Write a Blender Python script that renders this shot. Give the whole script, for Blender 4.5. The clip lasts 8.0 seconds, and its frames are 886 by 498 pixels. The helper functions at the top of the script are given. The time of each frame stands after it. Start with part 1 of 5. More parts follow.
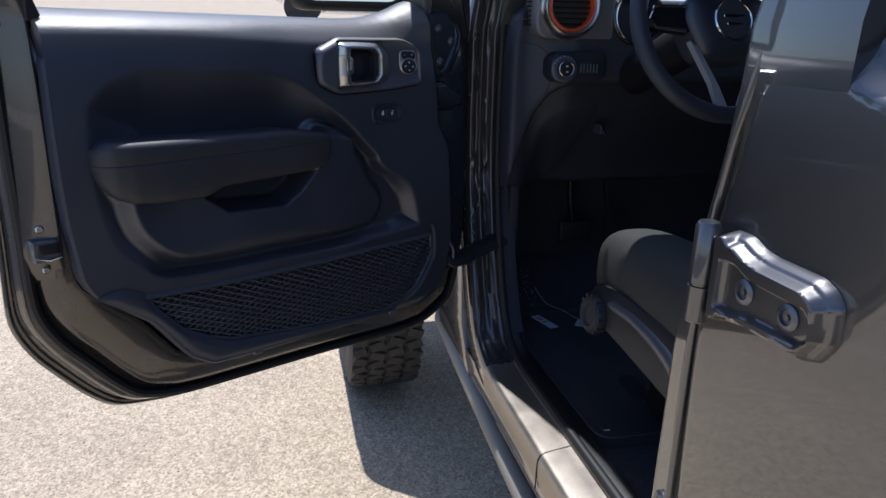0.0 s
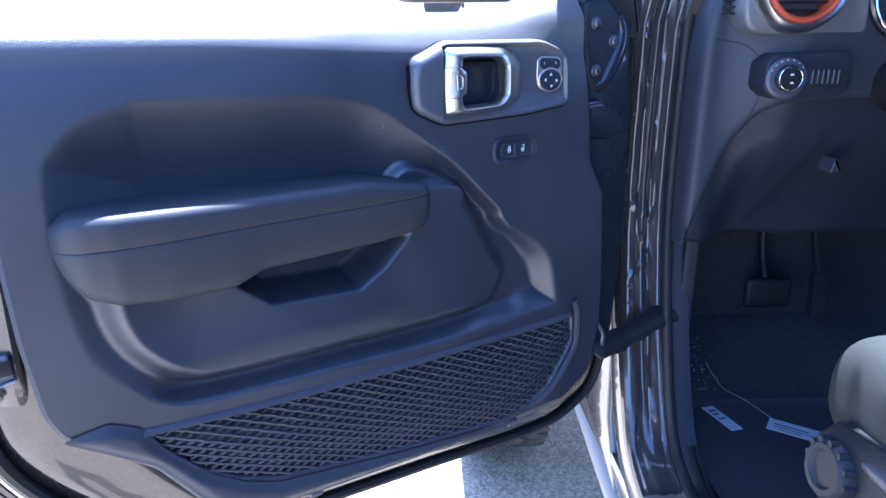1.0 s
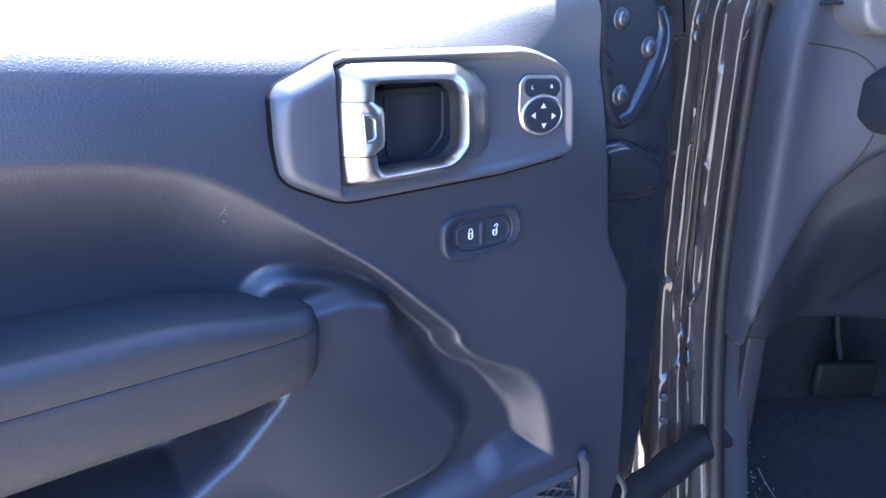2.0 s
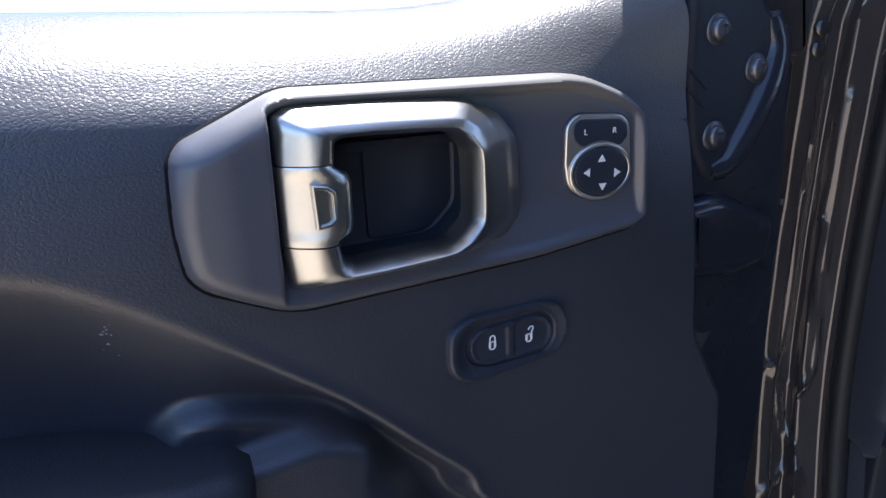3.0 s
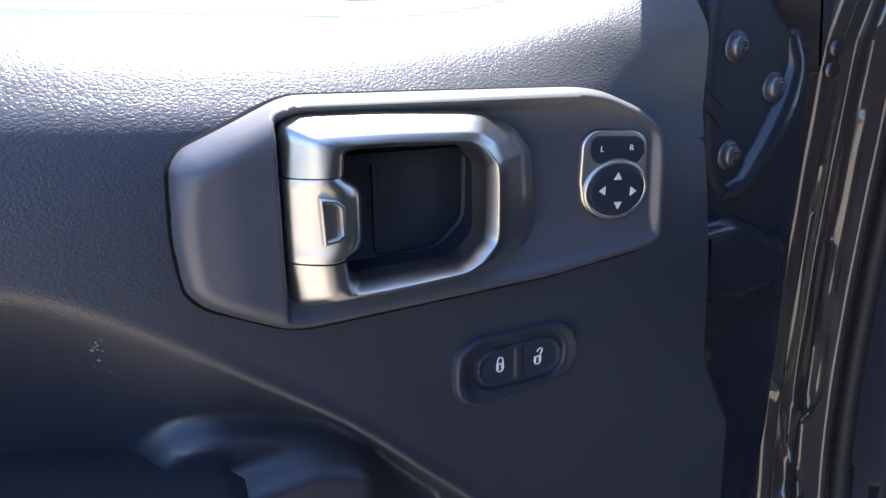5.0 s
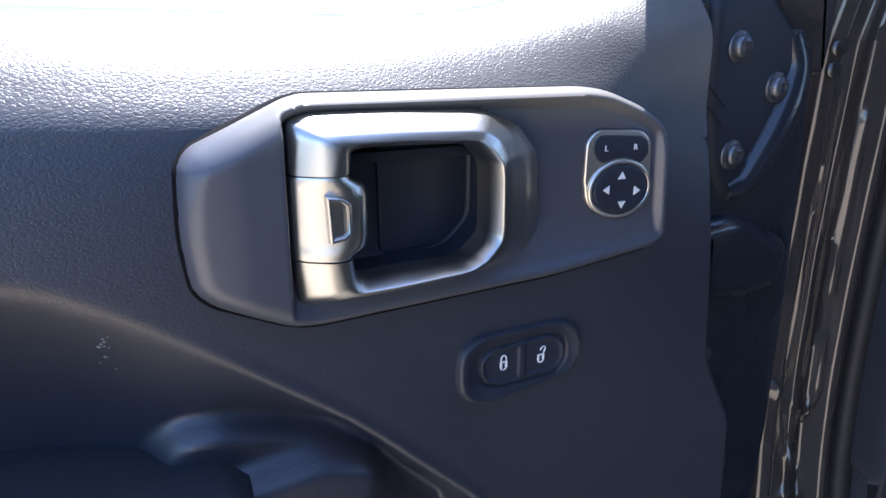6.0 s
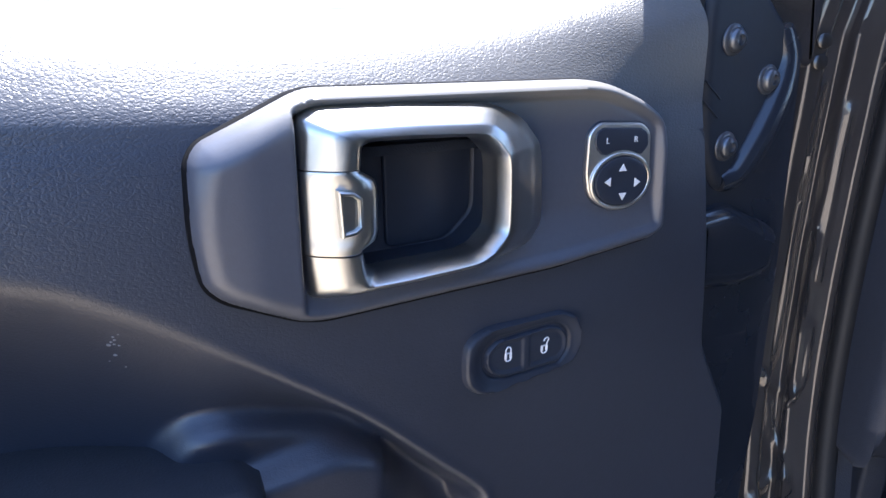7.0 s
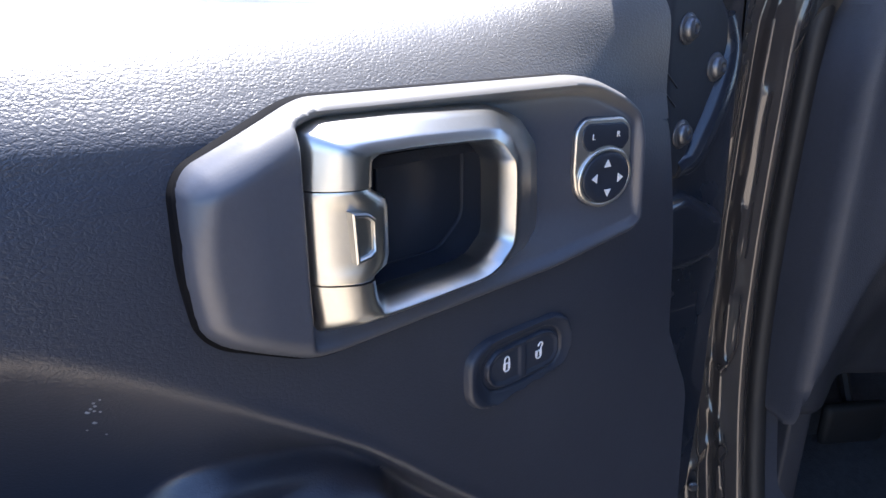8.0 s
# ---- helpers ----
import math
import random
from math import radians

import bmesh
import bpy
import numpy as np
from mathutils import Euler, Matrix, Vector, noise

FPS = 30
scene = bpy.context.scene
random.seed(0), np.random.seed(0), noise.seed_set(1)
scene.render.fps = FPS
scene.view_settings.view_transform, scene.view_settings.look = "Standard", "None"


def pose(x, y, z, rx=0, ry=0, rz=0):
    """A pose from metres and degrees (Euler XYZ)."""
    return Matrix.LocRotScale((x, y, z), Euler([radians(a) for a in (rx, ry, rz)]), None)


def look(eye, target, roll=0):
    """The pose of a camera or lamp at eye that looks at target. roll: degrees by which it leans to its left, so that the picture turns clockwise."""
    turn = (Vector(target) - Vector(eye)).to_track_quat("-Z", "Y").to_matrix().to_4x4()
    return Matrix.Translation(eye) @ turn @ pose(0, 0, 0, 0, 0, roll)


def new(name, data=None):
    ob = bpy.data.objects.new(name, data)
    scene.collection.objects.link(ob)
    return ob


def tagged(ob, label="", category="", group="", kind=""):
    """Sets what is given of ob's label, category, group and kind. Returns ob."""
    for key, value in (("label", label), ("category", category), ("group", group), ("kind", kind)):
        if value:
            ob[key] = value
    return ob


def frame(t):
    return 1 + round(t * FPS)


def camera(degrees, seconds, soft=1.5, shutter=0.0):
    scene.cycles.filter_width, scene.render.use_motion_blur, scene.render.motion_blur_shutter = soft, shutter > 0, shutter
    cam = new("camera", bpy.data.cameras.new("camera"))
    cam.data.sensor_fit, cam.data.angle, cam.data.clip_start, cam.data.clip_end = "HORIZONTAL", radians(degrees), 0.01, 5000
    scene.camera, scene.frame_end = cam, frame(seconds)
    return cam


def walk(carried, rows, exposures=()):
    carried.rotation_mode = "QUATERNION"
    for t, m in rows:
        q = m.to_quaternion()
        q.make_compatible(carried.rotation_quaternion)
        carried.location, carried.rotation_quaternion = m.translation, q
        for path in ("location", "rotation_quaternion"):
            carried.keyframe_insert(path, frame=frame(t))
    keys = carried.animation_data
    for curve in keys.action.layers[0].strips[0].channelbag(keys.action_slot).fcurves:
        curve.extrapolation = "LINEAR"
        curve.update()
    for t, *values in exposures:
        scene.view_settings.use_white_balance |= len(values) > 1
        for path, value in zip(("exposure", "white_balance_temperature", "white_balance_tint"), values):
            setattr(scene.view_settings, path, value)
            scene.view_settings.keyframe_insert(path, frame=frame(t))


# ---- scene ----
cam = camera(68.3, 8.0)
PATH = [
    (0, (0.1477, 0.1194, 1.384), (0.6009, 1.9654, 0.761), 1.1),
    (0.2, (0.1600, 0.2010, 1.370), (0.4940, 2.0770, 0.762), 0.7),
    (0.5, (0.2086, 0.3493, 1.387), (0.3656, 2.2486, 0.783), 0.0),
    (0.7, (0.2170, 0.4230, 1.386), (0.3220, 2.3250, 0.790), -0.6),
    (1, (0.2232, 0.5468, 1.389), (0.28, 2.4421, 0.752), -0.4),
    (1.2, (0.2240, 0.6430, 1.395), (0.2490, 2.5390, 0.758), -1.8),
    (1.5, (0.2292, 0.7415, 1.397), (0.2810, 2.6330, 0.752), -2.4),
    (1.7, (0.2690, 0.8140, 1.402), (0.2950, 2.6940, 0.722), -2.3),
    (2, (0.314, 0.9316, 1.394), (0.3306, 2.8214, 0.737), -0.3),
    (2.2, (0.3383, 0.9917, 1.404), (0.2763, 2.8685, 0.717), 0.7),
    (3.3, (0.3468, 1.1075, 1.395), (0.1394, 3.0039, 0.794), -1.3),
    (3.5, (0.3439, 1.1106, 1.396), (0.1336, 3.0081, 0.799), -0.8),
    (4, (0.34, 1.1138, 1.398), (0.1388, 3.0139, 0.806), -0.5),
    (4.5, (0.338, 1.1128, 1.397), (0.1648, 3.0129, 0.799), -0.0),
    (6, (0.3339, 1.111, 1.398), (0.1737, 3.0096, 0.789), 0.6),
    (6.5, (0.3297, 1.1072, 1.398), (0.1874, 3.003, 0.775), 0.9),
    (7, (0.3208, 1.1085, 1.398), (0.2245, 3.0056, 0.772), 0.5),
    (7.5, (0.2983, 1.1224, 1.4), (0.3171, 3.0181, 0.764), 0.4),
    (8, (0.2688, 1.1355, 1.404), (0.5156, 3.0024, 0.731), -0.1),
]

# ---- light ----
EXPOSURES = [(0, 0.5, 5400, 15), (0.5, 1.75, 4600, 18), (1, 2.75, 4550, 20), (1.5, 3.97, 5140, 20), (2, 3.45, 4920, 20), (2.2, 3.2, 5000, 19), (3.3, 1.65, 5580, 16),
             (4, 1.78, 5560, 16), (4.5, 2.03, 5500, 16), (6, 2.2, 5440, 16), (7, 2.48, 5380, 16), (7.5, 2.5, 5400, 16), (8, 2.25, 5550, 16)]
walk(cam, [(t, look(eye, target, roll)) for t, eye, target, roll in PATH], EXPOSURES)
SUN = Vector((0.0, 0.38, 1.0)).normalized()
sun = new("sun", bpy.data.lights.new("sun", "SUN"))
sun.data.energy, sun.data.angle, sun.data.color = 4.1, radians(0.53), (1.0, 0.91, 0.77)
sun.matrix_world = look(SUN * 30, (0, 0, 0))
world = bpy.data.worlds.new("sky")
scene.world = world
world.use_nodes = True
sky = world.node_tree.nodes.new("ShaderNodeTexSky")
sky.sky_type, sky.sun_disc = "NISHITA", False
sky.sun_elevation, sky.sun_rotation = math.asin(SUN.z), 0.0
world.node_tree.links.new(sky.outputs[0], world.node_tree.nodes["Background"].inputs[0])
world.node_tree.nodes["Background"].inputs[1].default_value = 0.105

# ---- materials ----


def material(name, colour, rough=0.5, metal=0.0, grain=0.0, grain_size=0.002, kind="noise", vary=0.12, patch=0.15,
             rough_vary=0.08, coat=0.0, coat_ior=1.5, specular=0.5, second=None, edge=0.5, grain_scale=(1, 1, 1)):
    """A surface with two scales of colour variation, uneven gloss and a fine relief."""
    m = bpy.data.materials.new(name)
    m.use_nodes = True
    nodes, links = m.node_tree.nodes, m.node_tree.links
    bsdf = nodes["Principled BSDF"]
    bsdf.inputs["Metallic"].default_value = metal
    bsdf.inputs["Specular IOR Level"].default_value = specular
    bsdf.inputs["Coat Weight"].default_value = coat
    bsdf.inputs["Coat Roughness"].default_value, bsdf.inputs["Coat IOR"].default_value = 0.03, coat_ior
    coord = nodes.new("ShaderNodeTexCoord")
    big = nodes.new("ShaderNodeTexNoise")
    big.inputs["Scale"].default_value, big.inputs["Detail"].default_value = 1.0 / patch, 5
    links.new(coord.outputs["Object"], big.inputs["Vector"])
    fine = nodes.new("ShaderNodeTexNoise")
    fine.inputs["Scale"].default_value, fine.inputs["Detail"].default_value = 0.35 / grain_size, 4
    links.new(coord.outputs["Object"], fine.inputs["Vector"])
    mixed = nodes.new("ShaderNodeMath")
    mixed.operation = "ADD"
    links.new(big.outputs[0], mixed.inputs[0])
    links.new(fine.outputs[0], mixed.inputs[1])
    ramp = nodes.new("ShaderNodeMapRange")
    ramp.inputs[1].default_value, ramp.inputs[2].default_value = 0.65, 1.35
    links.new(mixed.outputs[0], ramp.inputs[0])
    tint = nodes.new("ShaderNodeMix")
    tint.data_type = "RGBA"
    light = second or tuple(min(1, c * (1 + vary)) for c in colour)
    dark = colour if second else tuple(c * (1 - vary) for c in colour)
    tint.inputs[6].default_value, tint.inputs[7].default_value = (*dark, 1), (*light, 1)
    links.new(ramp.outputs[0], tint.inputs[0])
    links.new(tint.outputs[2], bsdf.inputs["Base Color"])
    gloss = nodes.new("ShaderNodeMapRange")
    gloss.inputs[1].default_value, gloss.inputs[2].default_value = 0.3, 0.7
    gloss.inputs[3].default_value, gloss.inputs[4].default_value = max(0, rough - rough_vary), min(1, rough + rough_vary)
    links.new(big.outputs[0], gloss.inputs[0])
    links.new(gloss.outputs[0], bsdf.inputs["Roughness"])
    if grain:
        bump = nodes.new("ShaderNodeBump")
        bump.inputs["Strength"].default_value, bump.inputs["Distance"].default_value = 1.0, grain
        if kind == "cells":
            warp = nodes.new("ShaderNodeTexNoise")
            warp.inputs["Scale"].default_value = 0.5 / grain_size
            links.new(coord.outputs["Object"], warp.inputs["Vector"])
            push = nodes.new("ShaderNodeVectorMath")
            push.operation = "MULTIPLY_ADD"
            push.inputs[1].default_value = (grain_size * 0.5,) * 3
            links.new(warp.outputs["Color"], push.inputs[0])
            links.new(coord.outputs["Object"], push.inputs[2])
            cells = nodes.new("ShaderNodeTexVoronoi")
            cells.feature = "DISTANCE_TO_EDGE"
            cells.inputs["Scale"].default_value = 1.0 / grain_size
            links.new(push.outputs[0], cells.inputs["Vector"])
            soft = nodes.new("ShaderNodeMapRange")
            soft.interpolation_type = "SMOOTHSTEP"
            soft.inputs[2].default_value = edge
            links.new(cells.outputs[0], soft.inputs[0])
            links.new(soft.outputs[0], bump.inputs["Height"])
        elif kind == "leather":
            warp = nodes.new("ShaderNodeTexNoise")
            warp.inputs["Scale"].default_value, warp.inputs["Detail"].default_value = 0.4 / grain_size, 3
            links.new(coord.outputs["Object"], warp.inputs["Vector"])
            push = nodes.new("ShaderNodeVectorMath")
            push.operation = "MULTIPLY_ADD"
            push.inputs[1].default_value = (grain_size * 0.7,) * 3
            links.new(warp.outputs["Color"], push.inputs[0])
            links.new(coord.outputs["Object"], push.inputs[2])
            stretch = nodes.new("ShaderNodeMapping")
            stretch.inputs["Scale"].default_value = grain_scale
            links.new(push.outputs[0], stretch.inputs["Vector"])
            total = None
            for size, share in ((grain_size, 0.62), (grain_size * 0.47, 0.38)):
                cells = nodes.new("ShaderNodeTexVoronoi")
                cells.feature = "DISTANCE_TO_EDGE"
                cells.inputs["Scale"].default_value = 1.0 / size
                links.new(stretch.outputs[0], cells.inputs["Vector"])
                soft = nodes.new("ShaderNodeMapRange")
                soft.interpolation_type = "SMOOTHSTEP"
                soft.inputs[2].default_value, soft.inputs[4].default_value = edge, share
                links.new(cells.outputs[0], soft.inputs[0])
                if total:
                    both = nodes.new("ShaderNodeMath")
                    links.new(total, both.inputs[0])
                    links.new(soft.outputs[0], both.inputs[1])
                    total = both.outputs[0]
                else:
                    total = soft.outputs[0]
            links.new(total, bump.inputs["Height"])
        elif kind == "weave":
            stretch = nodes.new("ShaderNodeMapping")
            stretch.inputs["Scale"].default_value = tuple(g / grain_size for g in grain_scale)
            links.new(coord.outputs["Object"], stretch.inputs["Vector"])
            tex = nodes.new("ShaderNodeTexNoise")
            tex.inputs["Scale"].default_value, tex.inputs["Detail"].default_value = 1.0, 2
            links.new(stretch.outputs[0], tex.inputs["Vector"])
            links.new(tex.outputs[0], bump.inputs["Height"])
        else:
            tex = nodes.new("ShaderNodeTexNoise")
            tex.inputs["Scale"].default_value, tex.inputs["Detail"].default_value = 1.0 / grain_size, 3
            links.new(coord.outputs["Object"], tex.inputs["Vector"])
            links.new(tex.outputs[0], bump.inputs["Height"])
        links.new(bump.outputs[0], bsdf.inputs["Normal"])
    return m


TRIM = material("grained trim plastic", (0.028, 0.032, 0.047), 0.41, specular=1.0, grain=0.00013, grain_size=0.0022, kind="leather", edge=0.30, vary=0.10, grain_scale=(0.8, 1.0, 1.15))


def shallow_grain(m, low, high, least):
    """Lets the moulded grain run out below a height of the panel."""
    nodes, links = m.node_tree.nodes, m.node_tree.links
    bump = next(n for n in nodes if n.bl_idname == "ShaderNodeBump")
    was = bump.inputs["Height"].links[0].from_socket
    coord = nodes.new("ShaderNodeTexCoord")
    split = nodes.new("ShaderNodeSeparateXYZ")
    links.new(coord.outputs["Object"], split.inputs[0])
    fade = nodes.new("ShaderNodeMapRange")
    fade.inputs[1].default_value, fade.inputs[2].default_value, fade.inputs[3].default_value = low, high, least
    links.new(split.outputs[2], fade.inputs[0])
    times = nodes.new("ShaderNodeMath")
    times.operation = "MULTIPLY"
    links.new(was, times.inputs[0])
    links.new(fade.outputs[0], times.inputs[1])
    links.new(times.outputs[0], bump.inputs["Height"])


shallow_grain(TRIM, 1.27, 1.39, 0.4)


def sunlit_top(m, low, high, sun_tone, sheen):
    """Paints sun glare into the colour: paler, with more sheen, towards the top of the panel."""
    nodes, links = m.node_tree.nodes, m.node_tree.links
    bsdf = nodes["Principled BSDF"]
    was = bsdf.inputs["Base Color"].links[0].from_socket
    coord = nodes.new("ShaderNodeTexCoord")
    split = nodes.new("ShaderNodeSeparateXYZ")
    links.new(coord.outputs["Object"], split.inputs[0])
    sun_ramp = nodes.new("ShaderNodeMapRange")
    sun_ramp.interpolation_type = "SMOOTHSTEP"
    sun_ramp.inputs[1].default_value, sun_ramp.inputs[2].default_value = low, high
    links.new(split.outputs[2], sun_ramp.inputs[0])
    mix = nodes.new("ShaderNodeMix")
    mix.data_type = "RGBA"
    mix.inputs[7].default_value = (*sun_tone, 1)
    links.new(sun_ramp.outputs[0], mix.inputs[0])
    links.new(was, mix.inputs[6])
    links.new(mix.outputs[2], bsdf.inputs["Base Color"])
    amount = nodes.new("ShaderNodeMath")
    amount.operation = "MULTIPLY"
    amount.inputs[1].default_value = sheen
    links.new(sun_ramp.outputs[0], amount.inputs[0])
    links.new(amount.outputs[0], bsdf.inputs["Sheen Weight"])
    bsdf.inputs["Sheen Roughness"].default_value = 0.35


# Sun glare on the window-sill pad, painted into the trim's colour.
sunlit_top(TRIM, 1.352, 1.385, (0.088, 0.084, 0.076), 0.6)
REST_TRIM = material("fine-grained leatherette", (0.033, 0.035, 0.042), 0.54, specular=0.5, grain=0.00008, grain_size=0.0020, kind="leather", edge=0.35, vary=0.1)
DASH_TRIM = material("dark grained dashboard plastic", (0.037, 0.042, 0.057), 0.5, grain=0.00010, grain_size=0.0018, kind="cells", edge=0.38, vary=0.1)
# Darker copy of the dashboard plastic, with the knee panel's shade in it.
KNEE_TRIM = material("dashboard plastic, darker for knee shade", (0.018, 0.021, 0.030), 0.55, grain=0.00010, grain_size=0.0018, kind="cells", edge=0.38, vary=0.1)
SHIELD_TRIM = material("black seat shield plastic", (0.021, 0.022, 0.025), 0.5, grain=0.00008, grain_size=0.0015, kind="cells", edge=0.38, vary=0.1)
ASPHALT = material("worn dark asphalt", (0.045, 0.045, 0.046), 0.85, grain=0.003, grain_size=0.01, vary=0.25, patch=0.6)
SMOOTH_TRIM = material("satin moulded plastic", (0.067, 0.072, 0.091), 0.38, specular=0.9, grain=0.00004, grain_size=0.0009, vary=0.08)
# The sunlit top edge of the handle surround, painted paler likewise.
sunlit_top(SMOOTH_TRIM, 1.350, 1.376, (0.17, 0.16, 0.14), 0.3)
BLACK_PLASTIC = material("black plastic", (0.012, 0.012, 0.014), 0.4, grain=0.00005, grain_size=0.001)
RUBBER = material("black rubber", (0.013, 0.013, 0.014), 0.55, grain=0.0001, grain_size=0.0015)
PAINT = material("grey metallic paint", (0.086, 0.085, 0.085), 0.36, metal=0.7, coat=1.0, coat_ior=1.75, vary=0.02, rough_vary=0.005)
# Copy of the body paint with the shade of jamb and cowl in its colour.
SHADED_PAINT = material("body paint darkened for shade", (0.060, 0.055, 0.054), 0.21, metal=0.3, coat=1.0, coat_ior=1.56, vary=0.08, rough_vary=0.04, grain=0.00012, grain_size=0.025)
# Another copy of the body paint, toned darker for the door shell.
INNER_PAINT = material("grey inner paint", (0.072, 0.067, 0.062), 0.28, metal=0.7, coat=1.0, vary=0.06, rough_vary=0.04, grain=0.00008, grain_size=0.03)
# Near-black, so that the gap's shade is put into the colour.
GAP = material("near-black strip for gap shade", (0.005, 0.005, 0.006), 0.8, specular=0.1)
BLACK_PAINT = material("black inner enamel", (0.020, 0.025, 0.037), 0.26, metal=0.1, coat=0.5, grain=0.00025, grain_size=0.03)
MATT_PAINT = material("thin black undercoat", (0.017, 0.022, 0.033), 0.52, specular=0.4, grain=0.00012, grain_size=0.004, vary=0.12)
SATIN_METAL = material("satin chrome", (0.57, 0.565, 0.535), 0.29, metal=1.0, vary=0.03, rough_vary=0.03, grain=0.000003, grain_size=0.0008)
SILVER = material("pale silver plating", (0.76, 0.72, 0.65), 0.30, metal=0.92, vary=0.03, rough_vary=0.03)
CHROME = material("bright chrome", (0.78, 0.77, 0.74), 0.12, metal=1.0, vary=0.03, rough_vary=0.03)
STEEL = material("dark coated steel", (0.17, 0.175, 0.19), 0.34, metal=0.8, vary=0.2, grain=0.0001, grain_size=0.002)
SWITCH = material("soft-touch switch plastic", (0.024, 0.029, 0.043), 0.40, vary=0.06, grain=0.00002, grain_size=0.0008)
MARK = material("white printed marking", (0.75, 0.76, 0.78), 0.5, vary=0.03)
NET = material("dark nylon netting", (0.052, 0.053, 0.064), 0.55, grain=0.0001, grain_size=0.0012)
CARPET = material("black carpet", (0.042, 0.043, 0.050), 0.85, grain=0.002, grain_size=0.004, vary=0.3)
MAT_RUBBER = material("black moulded floor mat", (0.052, 0.053, 0.060), 0.55, grain=0.0006, grain_size=0.004, vary=0.25)
FABRIC = material("dark grey seat leather", (0.048, 0.050, 0.045), 0.60, specular=0.2, grain=0.00015, grain_size=0.0024, kind="leather", edge=0.35)
ORANGE = material("orange anodised ring", (0.55, 0.09, 0.03), 0.35, vary=0.06)
TYRE = material("dusty tyre rubber", (0.03, 0.027, 0.024), 0.8, grain=0.0006, grain_size=0.006, vary=0.4, second=(0.085, 0.075, 0.062))
PAPER = material("white paper label", (0.62, 0.65, 0.7), 0.6, vary=0.05)
SCUFF = material("pale scuff", (0.22, 0.22, 0.23), 0.7)
INK = material("grey print", (0.12, 0.12, 0.13), 0.6)
TINTED = material("dark tinted window glass", (0.012, 0.014, 0.017), 0.04, coat=1.0, vary=0.02, rough_vary=0.02)
# Lighter copy of the grey body paint, with the sun's glare in its colour.
LIT_PAINT = material("grey paint lightened for sun glare", (0.36, 0.325, 0.275), 0.42, metal=0.9, vary=0.1, patch=0.08)
SPOKE = material("satin silver spoke trim", (0.52, 0.53, 0.55), 0.35, metal=0.4, vary=0.04)
VENT_GREY = material("satin silver-grey dash insert", (0.20, 0.205, 0.21), 0.4, metal=0.4, vary=0.05)
WHITE_PAINT = material("white car paint", (0.7, 0.7, 0.7), 0.3, coat=0.8, vary=0.03)
MIRROR = material("mirror glass", (0.9, 0.9, 0.9), 0.02, metal=1.0, vary=0.01, rough_vary=0.01)


def ground_material():
    m = material("sun-bleached gravelly concrete", (0.345, 0.278, 0.190), 0.9, grain=0.006, grain_size=0.012, vary=0.3,
                 second=(0.53, 0.440, 0.315), patch=0.5)
    nodes, links = m.node_tree.nodes, m.node_tree.links
    bsdf = nodes["Principled BSDF"]
    was = bsdf.inputs["Base Color"].links[0].from_socket
    coord = nodes.new("ShaderNodeTexCoord")
    stones = nodes.new("ShaderNodeTexVoronoi")
    stones.inputs["Scale"].default_value = 140.0
    links.new(coord.outputs["Object"], stones.inputs["Vector"])
    value = nodes.new("ShaderNodeMapRange")
    value.inputs[3].default_value, value.inputs[4].default_value = 0.5, 1.38
    links.new(stones.outputs["Color"], value.inputs[0])
    mul = nodes.new("ShaderNodeMix")
    mul.data_type, mul.blend_type = "RGBA", "MULTIPLY"
    mul.inputs[0].default_value = 1.0
    links.new(was, mul.inputs[6])
    links.new(value.outputs[0], mul.inputs[7])
    links.new(mul.outputs[2], bsdf.inputs["Base Color"])
    return m


GROUND = ground_material()


def grit_material():
    """Small stones, each of its own shade."""
    m = material("mixed grit", (0.30, 0.24, 0.17), 0.85, vary=0.2)
    nodes, links = m.node_tree.nodes, m.node_tree.links
    geo = nodes.new("ShaderNodeNewGeometry")
    ramp = nodes.new("ShaderNodeValToRGB")
    ramp.color_ramp.elements[0].color, ramp.color_ramp.elements[1].color = (0.10, 0.075, 0.05, 1), (0.66, 0.57, 0.44, 1)
    links.new(geo.outputs["Random Per Island"], ramp.inputs[0])
    links.new(ramp.outputs[0], nodes["Principled BSDF"].inputs["Base Color"])
    return m


GRIT = grit_material()

# ---- mesh tools ----


def thing(name, label, category, m=Matrix(), group="", kind=""):
    ob = new(name)
    ob.matrix_world = m
    ob.empty_display_size = 0.05
    return tagged(ob, label, category, group, kind)


def part(name, bm, mat, parent, label="", smooth=True, angle=40.0):
    """Links a bmesh as one mesh object under a thing or a part."""
    bmesh.ops.recalc_face_normals(bm, faces=bm.faces)
    if smooth:
        for face in bm.faces:
            face.smooth = True
        limit = radians(angle)
        for edge in bm.edges:
            if len(edge.link_faces) == 2 and edge.calc_face_angle(0) > limit:
                edge.smooth = False
    mesh = bpy.data.meshes.new(name)
    bm.to_mesh(mesh)
    bm.free()
    mesh.materials.append(mat)
    ob = new(name, mesh)
    ob.parent = parent
    if label:
        ob["label"] = label
    return ob


def inset(points, d):
    """A closed outline moved inwards by d (outwards if negative)."""
    n, out = len(points), []
    area = sum(points[i][0] * points[(i + 1) % n][1] - points[(i + 1) % n][0] * points[i][1] for i in range(n))
    sign = 1 if area > 0 else -1
    for i in range(n):
        a, b, c = (Vector(points[j % n][:2]) for j in (i - 1, i, i + 1))
        e, f = (b - a).normalized(), (c - b).normalized()
        na, nb = Vector((-e.y, e.x)) * sign, Vector((-f.y, f.x)) * sign
        mid = na + nb
        mid = mid / max(mid.length_squared / 2, 0.5)
        out.append((b.x + mid.x * d, b.y + mid.y * d))
    return out


def rounded(points, radius, steps=4):
    """A closed outline with its corners rounded."""
    out, n = [], len(points)
